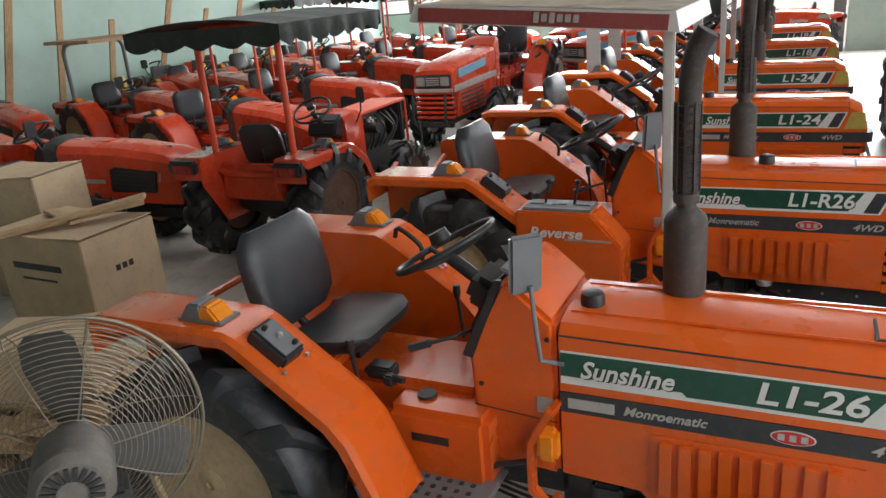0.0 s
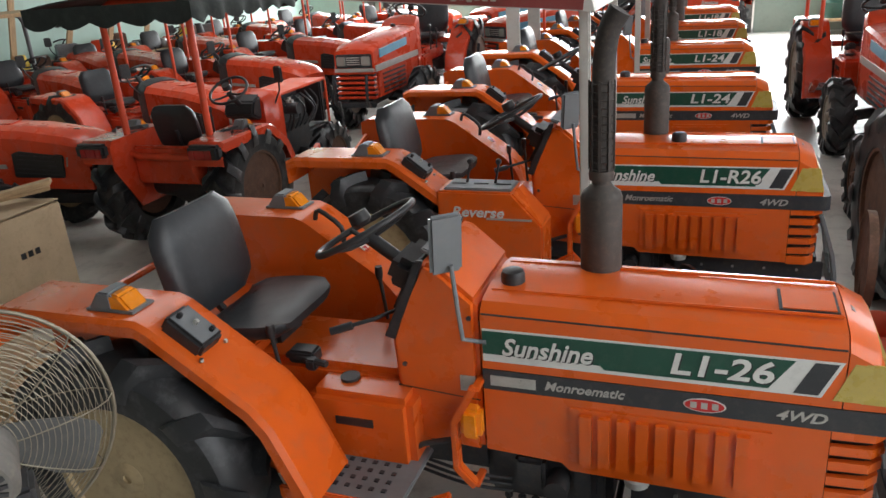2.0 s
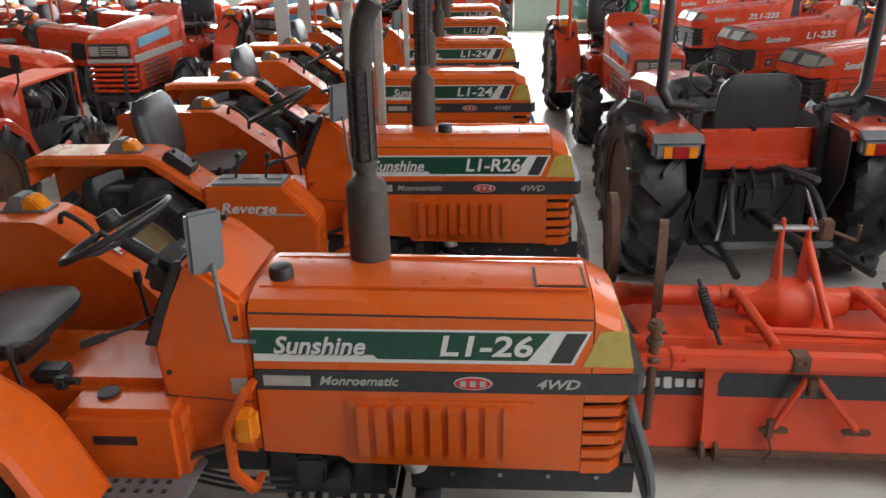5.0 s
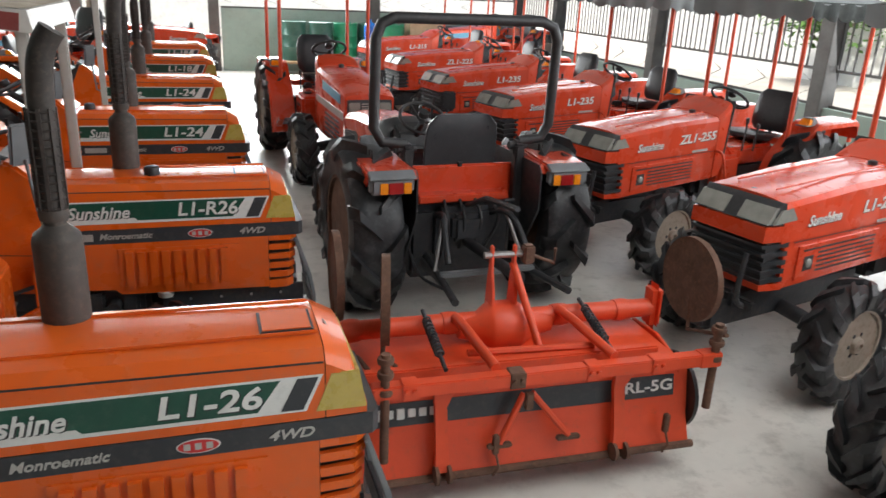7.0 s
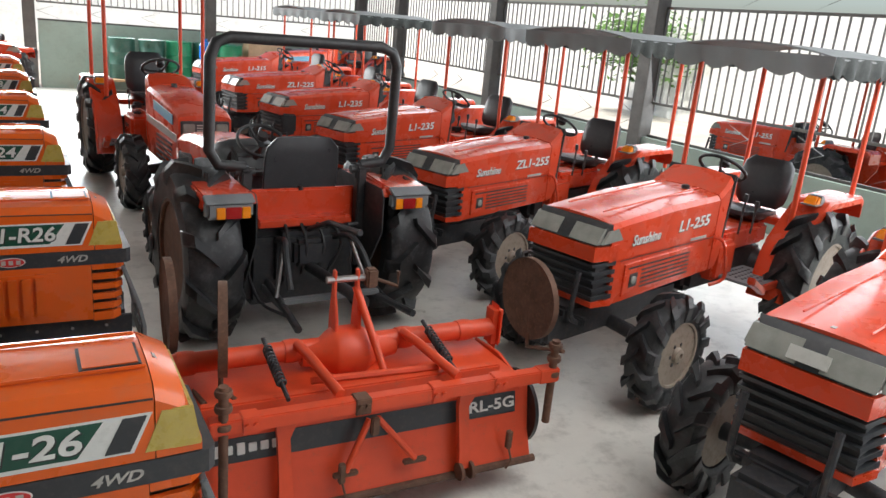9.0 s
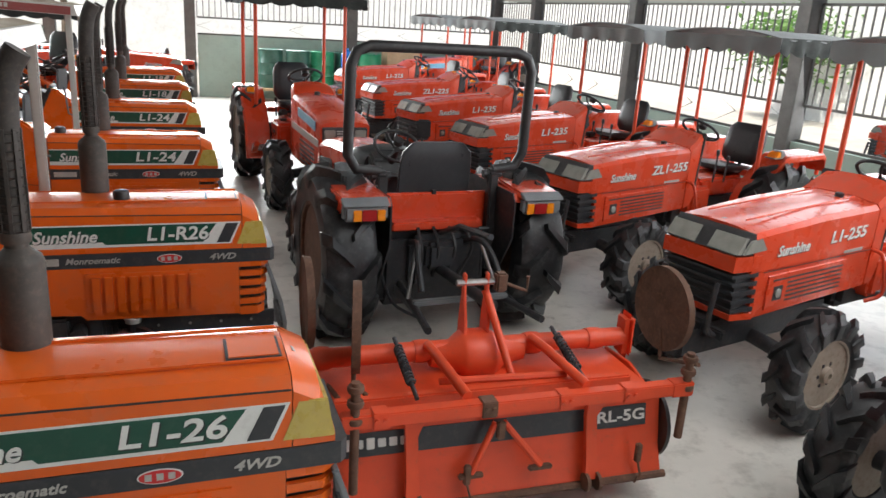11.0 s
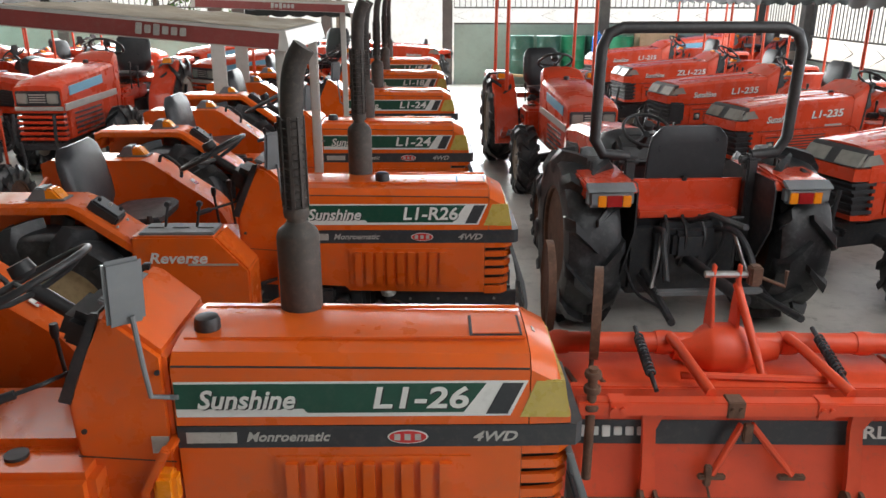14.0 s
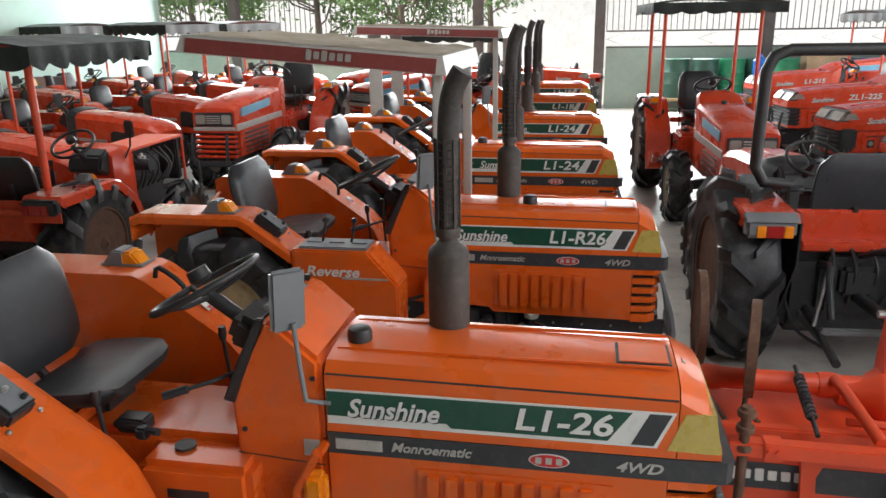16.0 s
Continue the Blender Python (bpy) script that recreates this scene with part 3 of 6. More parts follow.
def orange_tractor(m, label):
    """A compact tractor with a long square bonnet."""
    root = thing("tractor", label, "tractor", m, "row of orange tractors")
    running_gear(root, ORANGE, CREAM, 0.6, -1.29, 0.27, 0.56, 0.53, 0.645, 10, False, split=True)
    # engine and frame under the bonnet
    part("engine_sump", merged(box((0.22, 0, 0.42), (0.5, 0.36, 0.26), 0.03), box((0.16, -0.2, 0.45), (0.12, 0.06, 0.14), 0.015), box((0.36, -0.19, 0.44), (0.1, 0.05, 0.16), 0.02), *[box((0.06 + 0.055 * k, -0.185, 0.305), (0.03, 0.03, 0.03), 0.008) for k in range(8)]), CHASSIS, root)
    part("oil_filter", lathe([(0.01, -0.07), (0.045, -0.065), (0.045, 0.05), (0.035, 0.06)], 16, pose(0.27, -0.22, 0.43)), BLACK, root)
    part("filler_bowl", lathe([(0.045, -0.03), (0.05, 0.0), (0.03, 0.03)], 16, pose(0.56, -0.2, 0.5) @ UPRIGHT), OFFWHITE, root)
    for s in (-1, 1):
        part("frame_rail", box((0.96, s * 0.19, 0.43), (0.84, 0.02, 0.13), 0.005), CHASSIS, root)
        part("bumper_strap", prism([(1.325, 0.80), (1.35, 0.80), (1.43, 0.56), (1.455, 0.42), (1.45, 0.24), (1.425, 0.24), (1.43, 0.42), (1.405, 0.55)], s * 0.215 - 0.03, s * 0.215 + 0.03, 0.006), MIDGREY, root)
        for k in range(4):
            part("rail_bolt", lathe([(0.009, -0.004), (0.007, 0.006)], 8, pose(0.7 + 0.18 * k, s * 0.203, 0.44)), STEEL, root)
    part("bumper_bar", box((1.44, 0, 0.36), (0.03, 0.46, 0.1), 0.006), CHASSIS, root)
    for z in (0.45, 0.42, 0.39):
        part("hydraulic_line", tube([(-0.35, -0.2, z), (-0.1, -0.24, z - 0.02), (0.08, -0.2, z - 0.05)], 0.007, 6, 4), BLACK, root)
    half = 0.245
    # bonnet: upper shell that slopes at the nose
    secs = [hood_section(0.0, half, 1.185, 0.916), hood_section(1.19, half, 1.17, 0.916)]
    part("bonnet", loft(secs), ORANGE, root)
    nose = [hood_section(1.194, half, 1.169, 0.916), hood_section(1.285, half * 0.985, 1.12, 0.916), hood_section(1.335, half * 0.975, 0.965, 0.916, 0.02, 0.004)]
    part("nose_panel", loft(nose), ORANGE, root)
    part("bonnet_ridge", merged(*[box((0.6, s * 0.135, 1.187), (1.17, 0.012, 0.012), 0.004) for s in (-1, 1)]), ORANGE, root)
    for s in (-1, 1):
        part("bonnet_seam", box((0.595, s * (half - 0.003), 1.131), (1.185, 0.008, 0.005), 0, pose(0, 0, 0, 0, 0.72, 0)), CHASSIS, root)
    part("lid_seam", box((1.085, -0.03, 1.1845), (0.182, 0.172, 0.008), 0.002), CHASSIS, root)
    part("inspection_lid", box((1.085, -0.03, 1.186), (0.17, 0.16, 0.012), 0.004), ORANGE, root)
    part("bonnet_latch", prism([(1.21, 1.158), (1.26, 1.136), (1.22, 1.17)], -0.035, 0.0), STEEL, root)
    band = [[(x, -h, 0.832), (x, -h, 0.914), (x, 0, 0.914), (x, h, 0.914), (x, h, 0.832), (x, 0, 0.832)] for x, h in ((0.0, half + 0.004), (1.19, half + 0.004), (1.355, half - 0.0), (1.38, half - 0.03))]
    part("side_band", loft(band), GREY, root, "dark grey band around the bonnet")
    low = [[(x, -h, zl), (x, -h, 0.83), (x, 0, 0.83), (x, h, 0.83), (x, h, zl), (x, 0, zl)] for x, h, zl in ((0.0, half, 0.56), (0.29, half, 0.545), (0.32, half, 0.515), (1.17, half, 0.50))]
    part("side_panel", loft(low), ORANGE, root)
    # nose grille: slats that wrap round the corner
    part("grille_core", box((1.24, 0, 0.665), (0.12, 0.42, 0.33)), BLACK, root)
    for k in range(6):
        z = 0.515 + 0.06 * k
        o = [(1.172, -half), (1.30, -half + 0.005), (1.345, -half + 0.05), (1.345, half - 0.05), (1.30, half - 0.005), (1.172, half)]
        ins = [(1.172, half - 0.02), (1.29, half - 0.03), (1.315, half - 0.06), (1.315, -half + 0.06), (1.29, -half + 0.03), (1.172, -half + 0.02)]
        ring = o + ins
        h = 0.034 if k else 0.05
        g = emit([(x - (0.81 - z) * 0.08 if x > 1.2 else x, y, z - h / 2) for x, y in ring] + [(x - (0.81 - z) * 0.08 if x > 1.2 else x, y, z + h / 2) for x, y in ring],
                 [tuple(range(12)), tuple(range(12, 24))] + [(i, (i + 1) % 12, 12 + (i + 1) % 12, 12 + i) for i in range(12)])
        part("grille_slat", g, ORANGE, root)
    # headlamps at the corners
    for s in (-1, 1):
        y = s * (half + 0.002)
        lens = [(1.155, 0.94), (1.335, 0.94), (1.305, 1.08), (1.21, 1.084)]
        part("headlamp", prism(lens, min(y, y - s * 0.015), max(y, y - s * 0.015), 0.004), IVORY, root, "yellowed corner headlamp")
    part("front_lamp_glass", loft([[(1.335, -0.22, 0.935), (1.335, 0.22, 0.935), (1.33, 0.22, 0.925), (1.33, -0.22, 0.925)], [(1.312, -0.22, 1.07), (1.312, 0.22, 1.07), (1.30, 0.22, 1.07), (1.30, -0.22, 1.07)]]), IVORY, root)
    # decals on both flanks
    for s in (-1, 1):
        def slab(pts, d0, d1, mat, name):
            a, b = sorted((s * (half + d0), s * (half + d1)))
            part(name, prism(pts, a, b), mat, root)
        slab([(0.005, 0.95), (1.128, 0.95), (1.185, 1.082), (0.005, 1.082)], -0.002, 0.002, WHITE, "stripe_border")
        slab([(0.005, 0.981), (0.43, 0.981), (0.445, 0.965), (0.97, 0.965), (1.045, 1.074), (0.005, 1.074)], 0.0, 0.0034, GREEN, "green_stripe")
        slab([(1.045, 0.958), (1.118, 0.958), (1.17, 1.074), (1.10, 1.074)], 0.0, 0.0034, GREY, "stripe_end")
        slab([(0.03, 0.852), (0.2, 0.852), (0.2, 0.893), (0.03, 0.893)], 0.004, 0.0075, SILVER, "maker_plate")
        oval = [(0.78 + 0.064 * math.cos(a), 0.872 + 0.023 * math.sin(a)) for a in [2 * math.pi * k / 20 for k in range(20)]]
        slab([(0.78 + (x - 0.78) * 1.08, 0.872 + (z - 0.872) * 1.15) for x, z in oval], 0.004, 0.0065, WHITE, "oval_rim")
        slab(oval, 0.004, 0.008, REDDECAL, "oval_badge")
        for q in (-0.035, 0.0, 0.035):
            slab([(0.769 + q, 0.86), (0.79 + q, 0.86), (0.79 + q, 0.884), (0.769 + q, 0.884)], 0.006, 0.009, SILVER, "badge_mark")
        place = on_right if s < 0 else on_left
        lettering("Monroematic", 0.034, SILVER, root, place(0.23 if s < 0 else 0.56, s * (half + 0.0055), 0.858), 0.3, 1.05)
        lettering("4WD", 0.036, SILVER, root, place(1.0 if s < 0 else 1.12, s * (half + 0.0055), 0.855), 0.3, 1.25)
        lettering("Sunshine", 0.066, BLACK, root, place(0.075 if s < 0 else 0.52, s * (half + 0.0045), 0.984) @ pose(0.005, -0.004, -0.0012), 0.3, 0.96, "lettering_shadow")
        lettering("Sunshine", 0.066, WHITE, root, place(0.075 if s < 0 else 0.52, s * (half + 0.0045), 0.984), 0.3, 0.96)
        # ribbed air vents
        frame_pts = [(0.325, 0.545), (0.995, 0.525), (0.995, 0.795), (0.325, 0.795)]
        slab(frame_pts, -0.01, 0.008, ORANGE, "vent_frame")
        for k in range(9):
            x = 0.36 + k * 0.066
            slab([(x, 0.565), (x + 0.042, 0.565), (x + 0.042, 0.775), (x, 0.775)], 0.004, 0.026, ORANGE, "vent_rib")
    part("radiator_cap", merged(lathe([(0.045, 0), (0.045, 0.035), (0.04, 0.05), (0.03, 0.055)], 20, Matrix.Translation((0.08, -0.06, 1.188)) @ Matrix(((1, 0, 0, 0), (0, 0, 1, 0), (0, 1, 0, 0), (0, 0, 0, 1))))), BLACK, root)
    # cowl and dashboard
    part("cowl", prism([(-0.012, 1.18), (-0.16, 1.31), (-0.215, 1.325), (-0.27, 1.22), (-0.36, 1.02), (-0.35, 0.78), (-0.30, 0.56), (-0.012, 0.54)], -half - 0.002, half + 0.002, 0.02), ORANGE, root)
    for s in (-1, 1):
        a, b = sorted((s * (half - 0.02), s * (half + 0.006)))
        part("cowl_edge", prism([(-0.205, 1.33), (-0.235, 1.33), (-0.385, 1.01), (-0.34, 1.0), (-0.27, 1.17)], a, b, 0.004), CHASSIS, root)
        part("cowl_seam", prism([(-0.345, 0.80), (-0.015, 0.775), (-0.015, 0.779), (-0.345, 0.804)], min(s * half, s * (half + 0.0035)), max(s * half, s * (half + 0.0035))), BLACK, root)
        part("cowl_label", box((-0.06, s * (half + 0.003), 0.845), (0.06, 0.004, 0.065)), SILVER, root)
        for x, z in ((-0.05, 0.62), (-0.27, 0.62), (-0.31, 0.9), (-0.04, 1.12)):
            part("cowl_bolt", lathe([(0.01, -0.006), (0.008, 0.006)], 8, pose(x, s * (half + 0.004), z)), CHASSIS, root)
    part("dashboard", merged(box((-0.33, 0, 1.20), (0.16, 0.26, 0.13), 0.03, pose(0, 0, 0, 0, 25, 0)), prism([(-0.24, 1.30), (-0.30, 1.26), (-0.40, 1.06), (-0.36, 0.98), (-0.25, 0.98)], -0.15, 0.15, 0.02)), BLACK, root)
    part("instrument_panel", box((-0.215, 0, 1.322), (0.07, 0.3, 0.02), 0.006, pose(0, 0, 0, 0, 20, 0)), MIDGREY, root)
    steering(root, -0.53, -0.02, 1.36, 0.215, -27, (0.24, -0.2))
    part("throttle_lever", merged(tube([(-0.36, -0.15, 1.08), (-0.42, -0.25, 1.08), (-0.5, -0.28, 1.06)], 0.008, 8), tube([(-0.5, -0.28, 1.06), (-0.58, -0.31, 1.04)], 0.016, 10)), BLACK, root)
    mirror(root, -0.09, -0.30, 1.425, (0.0, -0.252, 1.03))
    part("lamp_guard", merged(prism([(0.0, 0.87), (-0.03, 0.88), (-0.115, 0.72), (-0.115, 0.50), (-0.04, 0.42), (-0.02, 0.45), (-0.085, 0.52), (-0.085, 0.71)], -0.335, -0.295, 0.006), box((-0.01, -0.27, 0.865), (0.03, 0.1, 0.02), 0.004), box((-0.03, -0.27, 0.435), (0.03, 0.1, 0.02), 0.004)), ORANGE, root)
    part("side_lamp", box((-0.035, -0.30, 0.715), (0.08, 0.075, 0.13), 0.018), AMBER, root)
    clutter(root, ORANGE)
    platform(root, ORANGE)
    for s in (-1, 1):
        fender(root, ORANGE, s, 0.42 if s < 0 else 0.47, 0.69 if s < 0 else 0.76, FENDER_A)
        flasher(root, -1.31 if s < 0 else -1.28, -0.57 if s < 0 else 0.64, 1.205)
    sb = part("switch_box", box((-1.0, -0.575, 1.135), (0.18, 0.13, 0.075), 0.012, pose(0, 0, 0, 0, 37, 0)), BLACK, root)
    part("switch_plate", box((-0.978, -0.575, 1.165), (0.15, 0.105, 0.006), 0.002, pose(0, 0, 0, 0, 37, 0)), MIDGREY, sb)
    for k in range(3):
        part("switch_knob", box((-1.02 + 0.045 * k, -0.60 + 0.025 * k, 1.205 - 0.034 * k), (0.018, 0.02, 0.035), 0.004, pose(0, 0, 0, 0, 37, 0)), SILVER if k % 2 else BLACK, sb)
    for dx, dy in ((-0.07, 0.055), (0.07, 0.055), (0.07, -0.055)):
        part("fixing_bolt", lathe([(0.009, -0.006), (0.007, 0.006)], 8, pose(-0.985 + dx * 0.95, -0.575 + dy * 1.35, 1.125 - dx * 0.72 - 0.01) @ UPRIGHT), STEEL, root)
    part("grab_handle", tube([(-1.06, 0.5, 1.19), (-1.03, 0.49, 1.24), (-0.92, 0.49, 1.16), (-0.92, 0.5, 1.08)], 0.012, 8, 3), BLACK, root)
    part("sticker", box((-0.86, 0.58, 1.03), (0.05, 0.05, 0.004), 0, pose(0, 0, 0, 0, 38, 0)), WHITE, root)
    lettering("PS", 0.026, REDDECAL, root, pose(-0.855, 0.558, 1.03, 0, 38, 0) @ pose(0.0, 0.0, 0.0035, 0, 0, 0), 0.0, 0.95)
    part("rear_bar", tube([(-1.83, -0.45, 1.08), (-1.86, -0.3, 1.0), (-1.86, 0.3, 1.0), (-1.83, 0.45, 1.08)], 0.02, 8), ORANGE, root)
    seat(root, -1.24, 0, 0.94, 0.56, 0.46, 11)
    return root


def model_badge(root, words, right=True, height=0.076, x=0.658, y=0.2495, z=0.984, widen=1.3, material=None, shear=0.15):
    s = -1 if right else 1
    place = (on_right if right else on_left)(x, s * y, z)
    lettering(words, height, BLACK, root, place @ pose(0.005, -0.005, -0.0012), shear, widen, "lettering_shadow")
    return lettering(words, height, material or WHITE, root, place, shear, widen, "model_lettering")


def canopy(root, x0, x1, half, z, material, material_ends, posts, post_material, scallop=0.12, post_r=0.022, sag=0.03, square=False):
    """A cloth roof with a scalloped valance, on posts."""
    nx, ny = 14, 10
    pts, faces = [], []
    for i in range(nx + 1):
        for j in range(ny + 1):
            u, v = i / nx, j / ny
            pts.append((x0 + (x1 - x0) * u, -half + 2 * half * v, z + 0.07 * (1 - (2 * v - 1) ** 2) - sag * math.sin(math.pi * u * 3) ** 2 * 0.4))
    for i in range(nx):
        for j in range(ny):
            a = i * (ny + 1) + j
            faces.append((a, a + 1, a + ny + 2, a + ny + 1))
    top = emit(pts, faces)
    bmesh.ops.solidify(top, geom=top.faces[:], thickness=0.012)
    roof = part("canopy_roof", top, material_ends, root)

    def valance(p, q, n, mat, nm):
        vp, vf = [], []
        p, q = Vector(p), Vector(q)
        for k in range(n * 6 + 1):
            u = k / (n * 6)
            base = p.lerp(q, u)
            d = scallop * (0.72 + 0.28 * abs(math.sin(math.pi * u * n)))
            wob = 0.012 * math.sin(u * n * 5.1)
            out = (q - p).normalized().cross(Vector((0, 0, 1))) * wob
            vp += [base, base + out - Vector((0, 0, d * 0.55)), base + out * 1.8 - Vector((0, 0, d))]
        for k in range(n * 6):
            for j in range(2):
                a = k * 3 + j
                vf.append((a, a + 1, a + 4, a + 3))
        bm = emit(vp, vf)
        bmesh.ops.solidify(bm, geom=bm.faces[:], thickness=0.006)
        part(nm, bm, mat, roof)
    zz = z + 0.004
    valance((x0, -half, zz), (x1, -half, zz), 7, material, "side_valance")
    valance((x1, half, zz), (x0, half, zz), 7, material, "side_valance")
    valance((x0, half, zz), (x0, -half, zz), 5, material_ends if material_ends is not CANVAS_CREAM else material, "end_valance")
    valance((x1, -half, zz), (x1, half, zz), 5, material_ends if material_ends is not CANVAS_CREAM else material, "end_valance")
    for x, y, zb in posts:
        if square:
            part("canopy_post", box((x, y, (zb + z) / 2), (square, square * 0.8, z - zb), 0.006), post_material, root)
        else:
            part("canopy_post", tube([(x, y, zb), (x, y, z)], post_r, 10), post_material, root)


def hard_canopy(root, x0, x1, half, z, posts, rise=5.0):
    """A steel-framed roof, tipped up at the rear: cream sheet, white rim with a red stripe and a maker's mark in plain blocks."""
    rim = [[(x0 - 0.03, -half - 0.02, z), (x1 + 0.03, -half - 0.02, z), (x1 + 0.03, half + 0.02, z), (x0 - 0.03, half + 0.02, z)],
           [(x0, -half, z + 0.1), (x1, -half, z + 0.1), (x1, half, z + 0.1), (x0, half, z + 0.1)]]
    roof = part("canopy_frame", loft(rim), OFFWHITE, root)
    nx, ny = 26, 18
    pts, faces = [], []
    for i in range(nx + 1):
        for j in range(ny + 1):
            u, v = i / nx, j / ny
            x, y = x0 + 0.02 + (x1 - x0 - 0.04) * u, (-half + 0.02) + (2 * half - 0.04) * v
            pts.append((x, y, z + 0.103 + 0.03 * max(0, noise.noise(Vector((x * 7, y * 7, 1.3)))) * (1 if 0 < i < nx and 0 < j < ny else 0)))
    for i in range(nx):
        for j in range(ny):
            a = i * (ny + 1) + j
            faces.append((a, a + 1, a + ny + 2, a + ny + 1))
    part("canopy_sheet", emit(pts, faces), CANVAS_CREAM, roof, "crumpled soiled cream canvas")
    for s in (-1, 1):
        strip = box(((x0 + x1) / 2, s * (half + 0.0135), z + 0.045), (x1 - x0 - 0.06, 0.006, 0.08), 0, pose(0, 0, 0, s * 11.5, 0, 0))
        part("red_stripe", strip, STRIPE_RED, roof)
        mid = x0 + (x1 - x0) * 0.58
        for k in range(6):
            part("maker_mark", box((mid + (k - 2.5) * 0.045 * (1 if s < 0 else -1), s * (half + 0.019), z + 0.05), (0.033, 0.006, 0.058 if k in (0, 2) else 0.042), 0.004, pose(0, 0, 0, s * 11.5, 0, 0)), SILVER, roof)
    for x, y, zb, w in posts:
        zt = z + (x1 - x) * math.tan(radians(rise))
        part("canopy_post", box((x, y, (zb + zt) / 2), (w, 0.045, zt - zb), 0.008), OFFWHITE, root)
    roof.matrix_basis = pose(x1, 0, z, 0, rise, 0) @ pose(-x1, 0, -z)
    return roof


def roll_bar(root, x, half, z0, z1, material, r=0.032, lean=0.0, foot=None):
    """A bent tube hoop over the seat; foot: its half width where it comes in at the bottom."""
    foot = foot or half
    c = 0.13
    side = [(x, foot, z0), (x, foot + (half - foot) * 0.75, z0 + 0.02), (x, half, z0 + 0.12)] if foot != half else [(x, half, z0)]
    side += [(x + lean * 0.5, half, (z0 + z1) / 2), (x + lean, half, z1 - c), (x + lean, half - c * 0.3, z1 - c * 0.3), (x + lean, half - c, z1)]
    pts = [(a, -b, d) for a, b, d in side] + [(x + lean, 0, z1)] + side[::-1]
    part("roll_bar", tube(pts, r, 12), material, root)


FENDER_R = [(-1.75, 1.06), (-1.70, 1.10), (-1.08, 1.10), (-1.02, 1.07), (-0.68, 0.80), (-0.60, 0.68), (-0.50, 0.36)]


def red_tractor(m, label, group="row of red tractors"):
    """A compact tractor with a low bonnet, a headlamp strip and a black slatted grille."""
    root = thing("tractor", label, "tractor", m, group)
    running_gear(root, RED, DUSTYRIM, 0.9, -1.05, 0.39, 0.58, 0.58, 0.64, split=True)
    half = 0.30
    part("bonnet", loft([hood_section(0.0, half, 1.17, 0.88, 0.04), hood_section(0.6, half, 1.15, 0.86, 0.04), hood_section(1.27, half * 0.97, 1.09, 0.84, 0.035)]), RED, root)
    part("side_panel", loft([[(x, -h, zl), (x, -h, zt), (x, h, zt), (x, h, zl)] for x, h, zl, zt in ((0.0, half - 0.004, 0.60, 0.875), (1.22, half - 0.012, 0.545, 0.838))]), RED, root)
    part("headlamp_strip", loft([[(1.272, -half * 0.95, 0.955), (1.272, -half * 0.95, 1.085), (1.272, half * 0.95, 1.085), (1.272, half * 0.95, 0.955)], [(1.395, -half * 0.85, 0.955), (1.325, -half * 0.86, 1.065), (1.325, half * 0.86, 1.065), (1.395, half * 0.85, 0.955)]]), BLACK, root)
    for s in (-1, 1):
        a, b = sorted((s * 0.05, s * (half - 0.03)))
        part("headlamp", loft([[(1.3, a, 0.965), (1.3, a, 1.06), (1.3, b, 1.06), (1.3, b, 0.965)], [(1.399, a, 0.965), (1.334, a, 1.06), (1.334, b, 1.06), (1.399, b, 0.965)]]), CLEAR, root)
        c, d = sorted((s * (half - 0.027), s * (half - 0.006)))
        part("side_lamp", prism([(1.15, 0.975), (1.365, 0.965), (1.305, 1.045), (1.22, 1.06)], c, d, 0.003), CLEAR, root)
    part("nose_bar", loft([[(1.2, -half, 0.855), (1.2, -half, 0.95), (1.2, half, 0.95), (1.2, half, 0.855)], [(1.41, -half * 0.9, 0.855), (1.405, -half * 0.9, 0.95), (1.405, half * 0.9, 0.95), (1.41, half * 0.9, 0.855)]]), RED, root)
    part("grille_core", box((1.29, 0, 0.70), (0.14, 0.52, 0.3)), BLACK, root)
    for k in range(5):
        z = 0.595 + 0.055 * k
        part("grille_slat", loft([[(1.2, -half + 0.004, z), (1.2, -half + 0.004, z + 0.03), (1.2, half - 0.004, z + 0.03), (1.2, half - 0.004, z)], [(1.40 - (0.85 - z) * 0.15, -half * 0.88, z), (1.41 - (0.85 - z) * 0.15, -half * 0.88, z + 0.022), (1.41 - (0.85 - z) * 0.15, half * 0.88, z + 0.022), (1.40 - (0.85 - z) * 0.15, half * 0.88, z)]]), GREY, root)
    part("nose_sill", loft([[(1.2, -half, 0.545), (1.2, -half, 0.585), (1.2, half, 0.585), (1.2, half, 0.545)], [(1.36, -half * 0.88, 0.545), (1.37, -half * 0.88, 0.585), (1.37, half * 0.88, 0.585), (1.36, half * 0.88, 0.545)]]), RED, root)
    for s in (-1, 1):
        def slab(pts, d0, d1, mat, name):
            a, b = sorted((s * (half + d0), s * (half + d1)))
            part(name, prism(pts, a, b), mat, root)
        slab([(0.28, 0.615), (1.09, 0.585), (1.09, 0.80), (0.28, 0.82)], -0.01, 0.002, RED, "vent_frame")
        for k in range(6):
            z = 0.632 + 0.029 * k
            slab([(0.31, z), (0.90 if k < 5 else 1.05, z - 0.012), (0.90 if k < 5 else 1.05, z + 0.001), (0.31, z + 0.013)], 0.0, 0.0035, BLACK, "vent_slot")
        slab([(0.94, 0.64), (1.03, 0.637), (1.03, 0.73), (0.94, 0.733)], 0.0, 0.0035, BLACK, "lamp_socket")
        part("vent_knob", lathe([(0.03, -0.02), (0.03, 0.01), (0.022, 0.014)], 14, pose(0.985, s * half, 0.685)), CLEAR, root)
        slab([(0.12, 0.868), (0.33, 0.864), (0.33, 0.885), (0.12, 0.889)], 0.0, 0.003, SILVER, "name_plate")
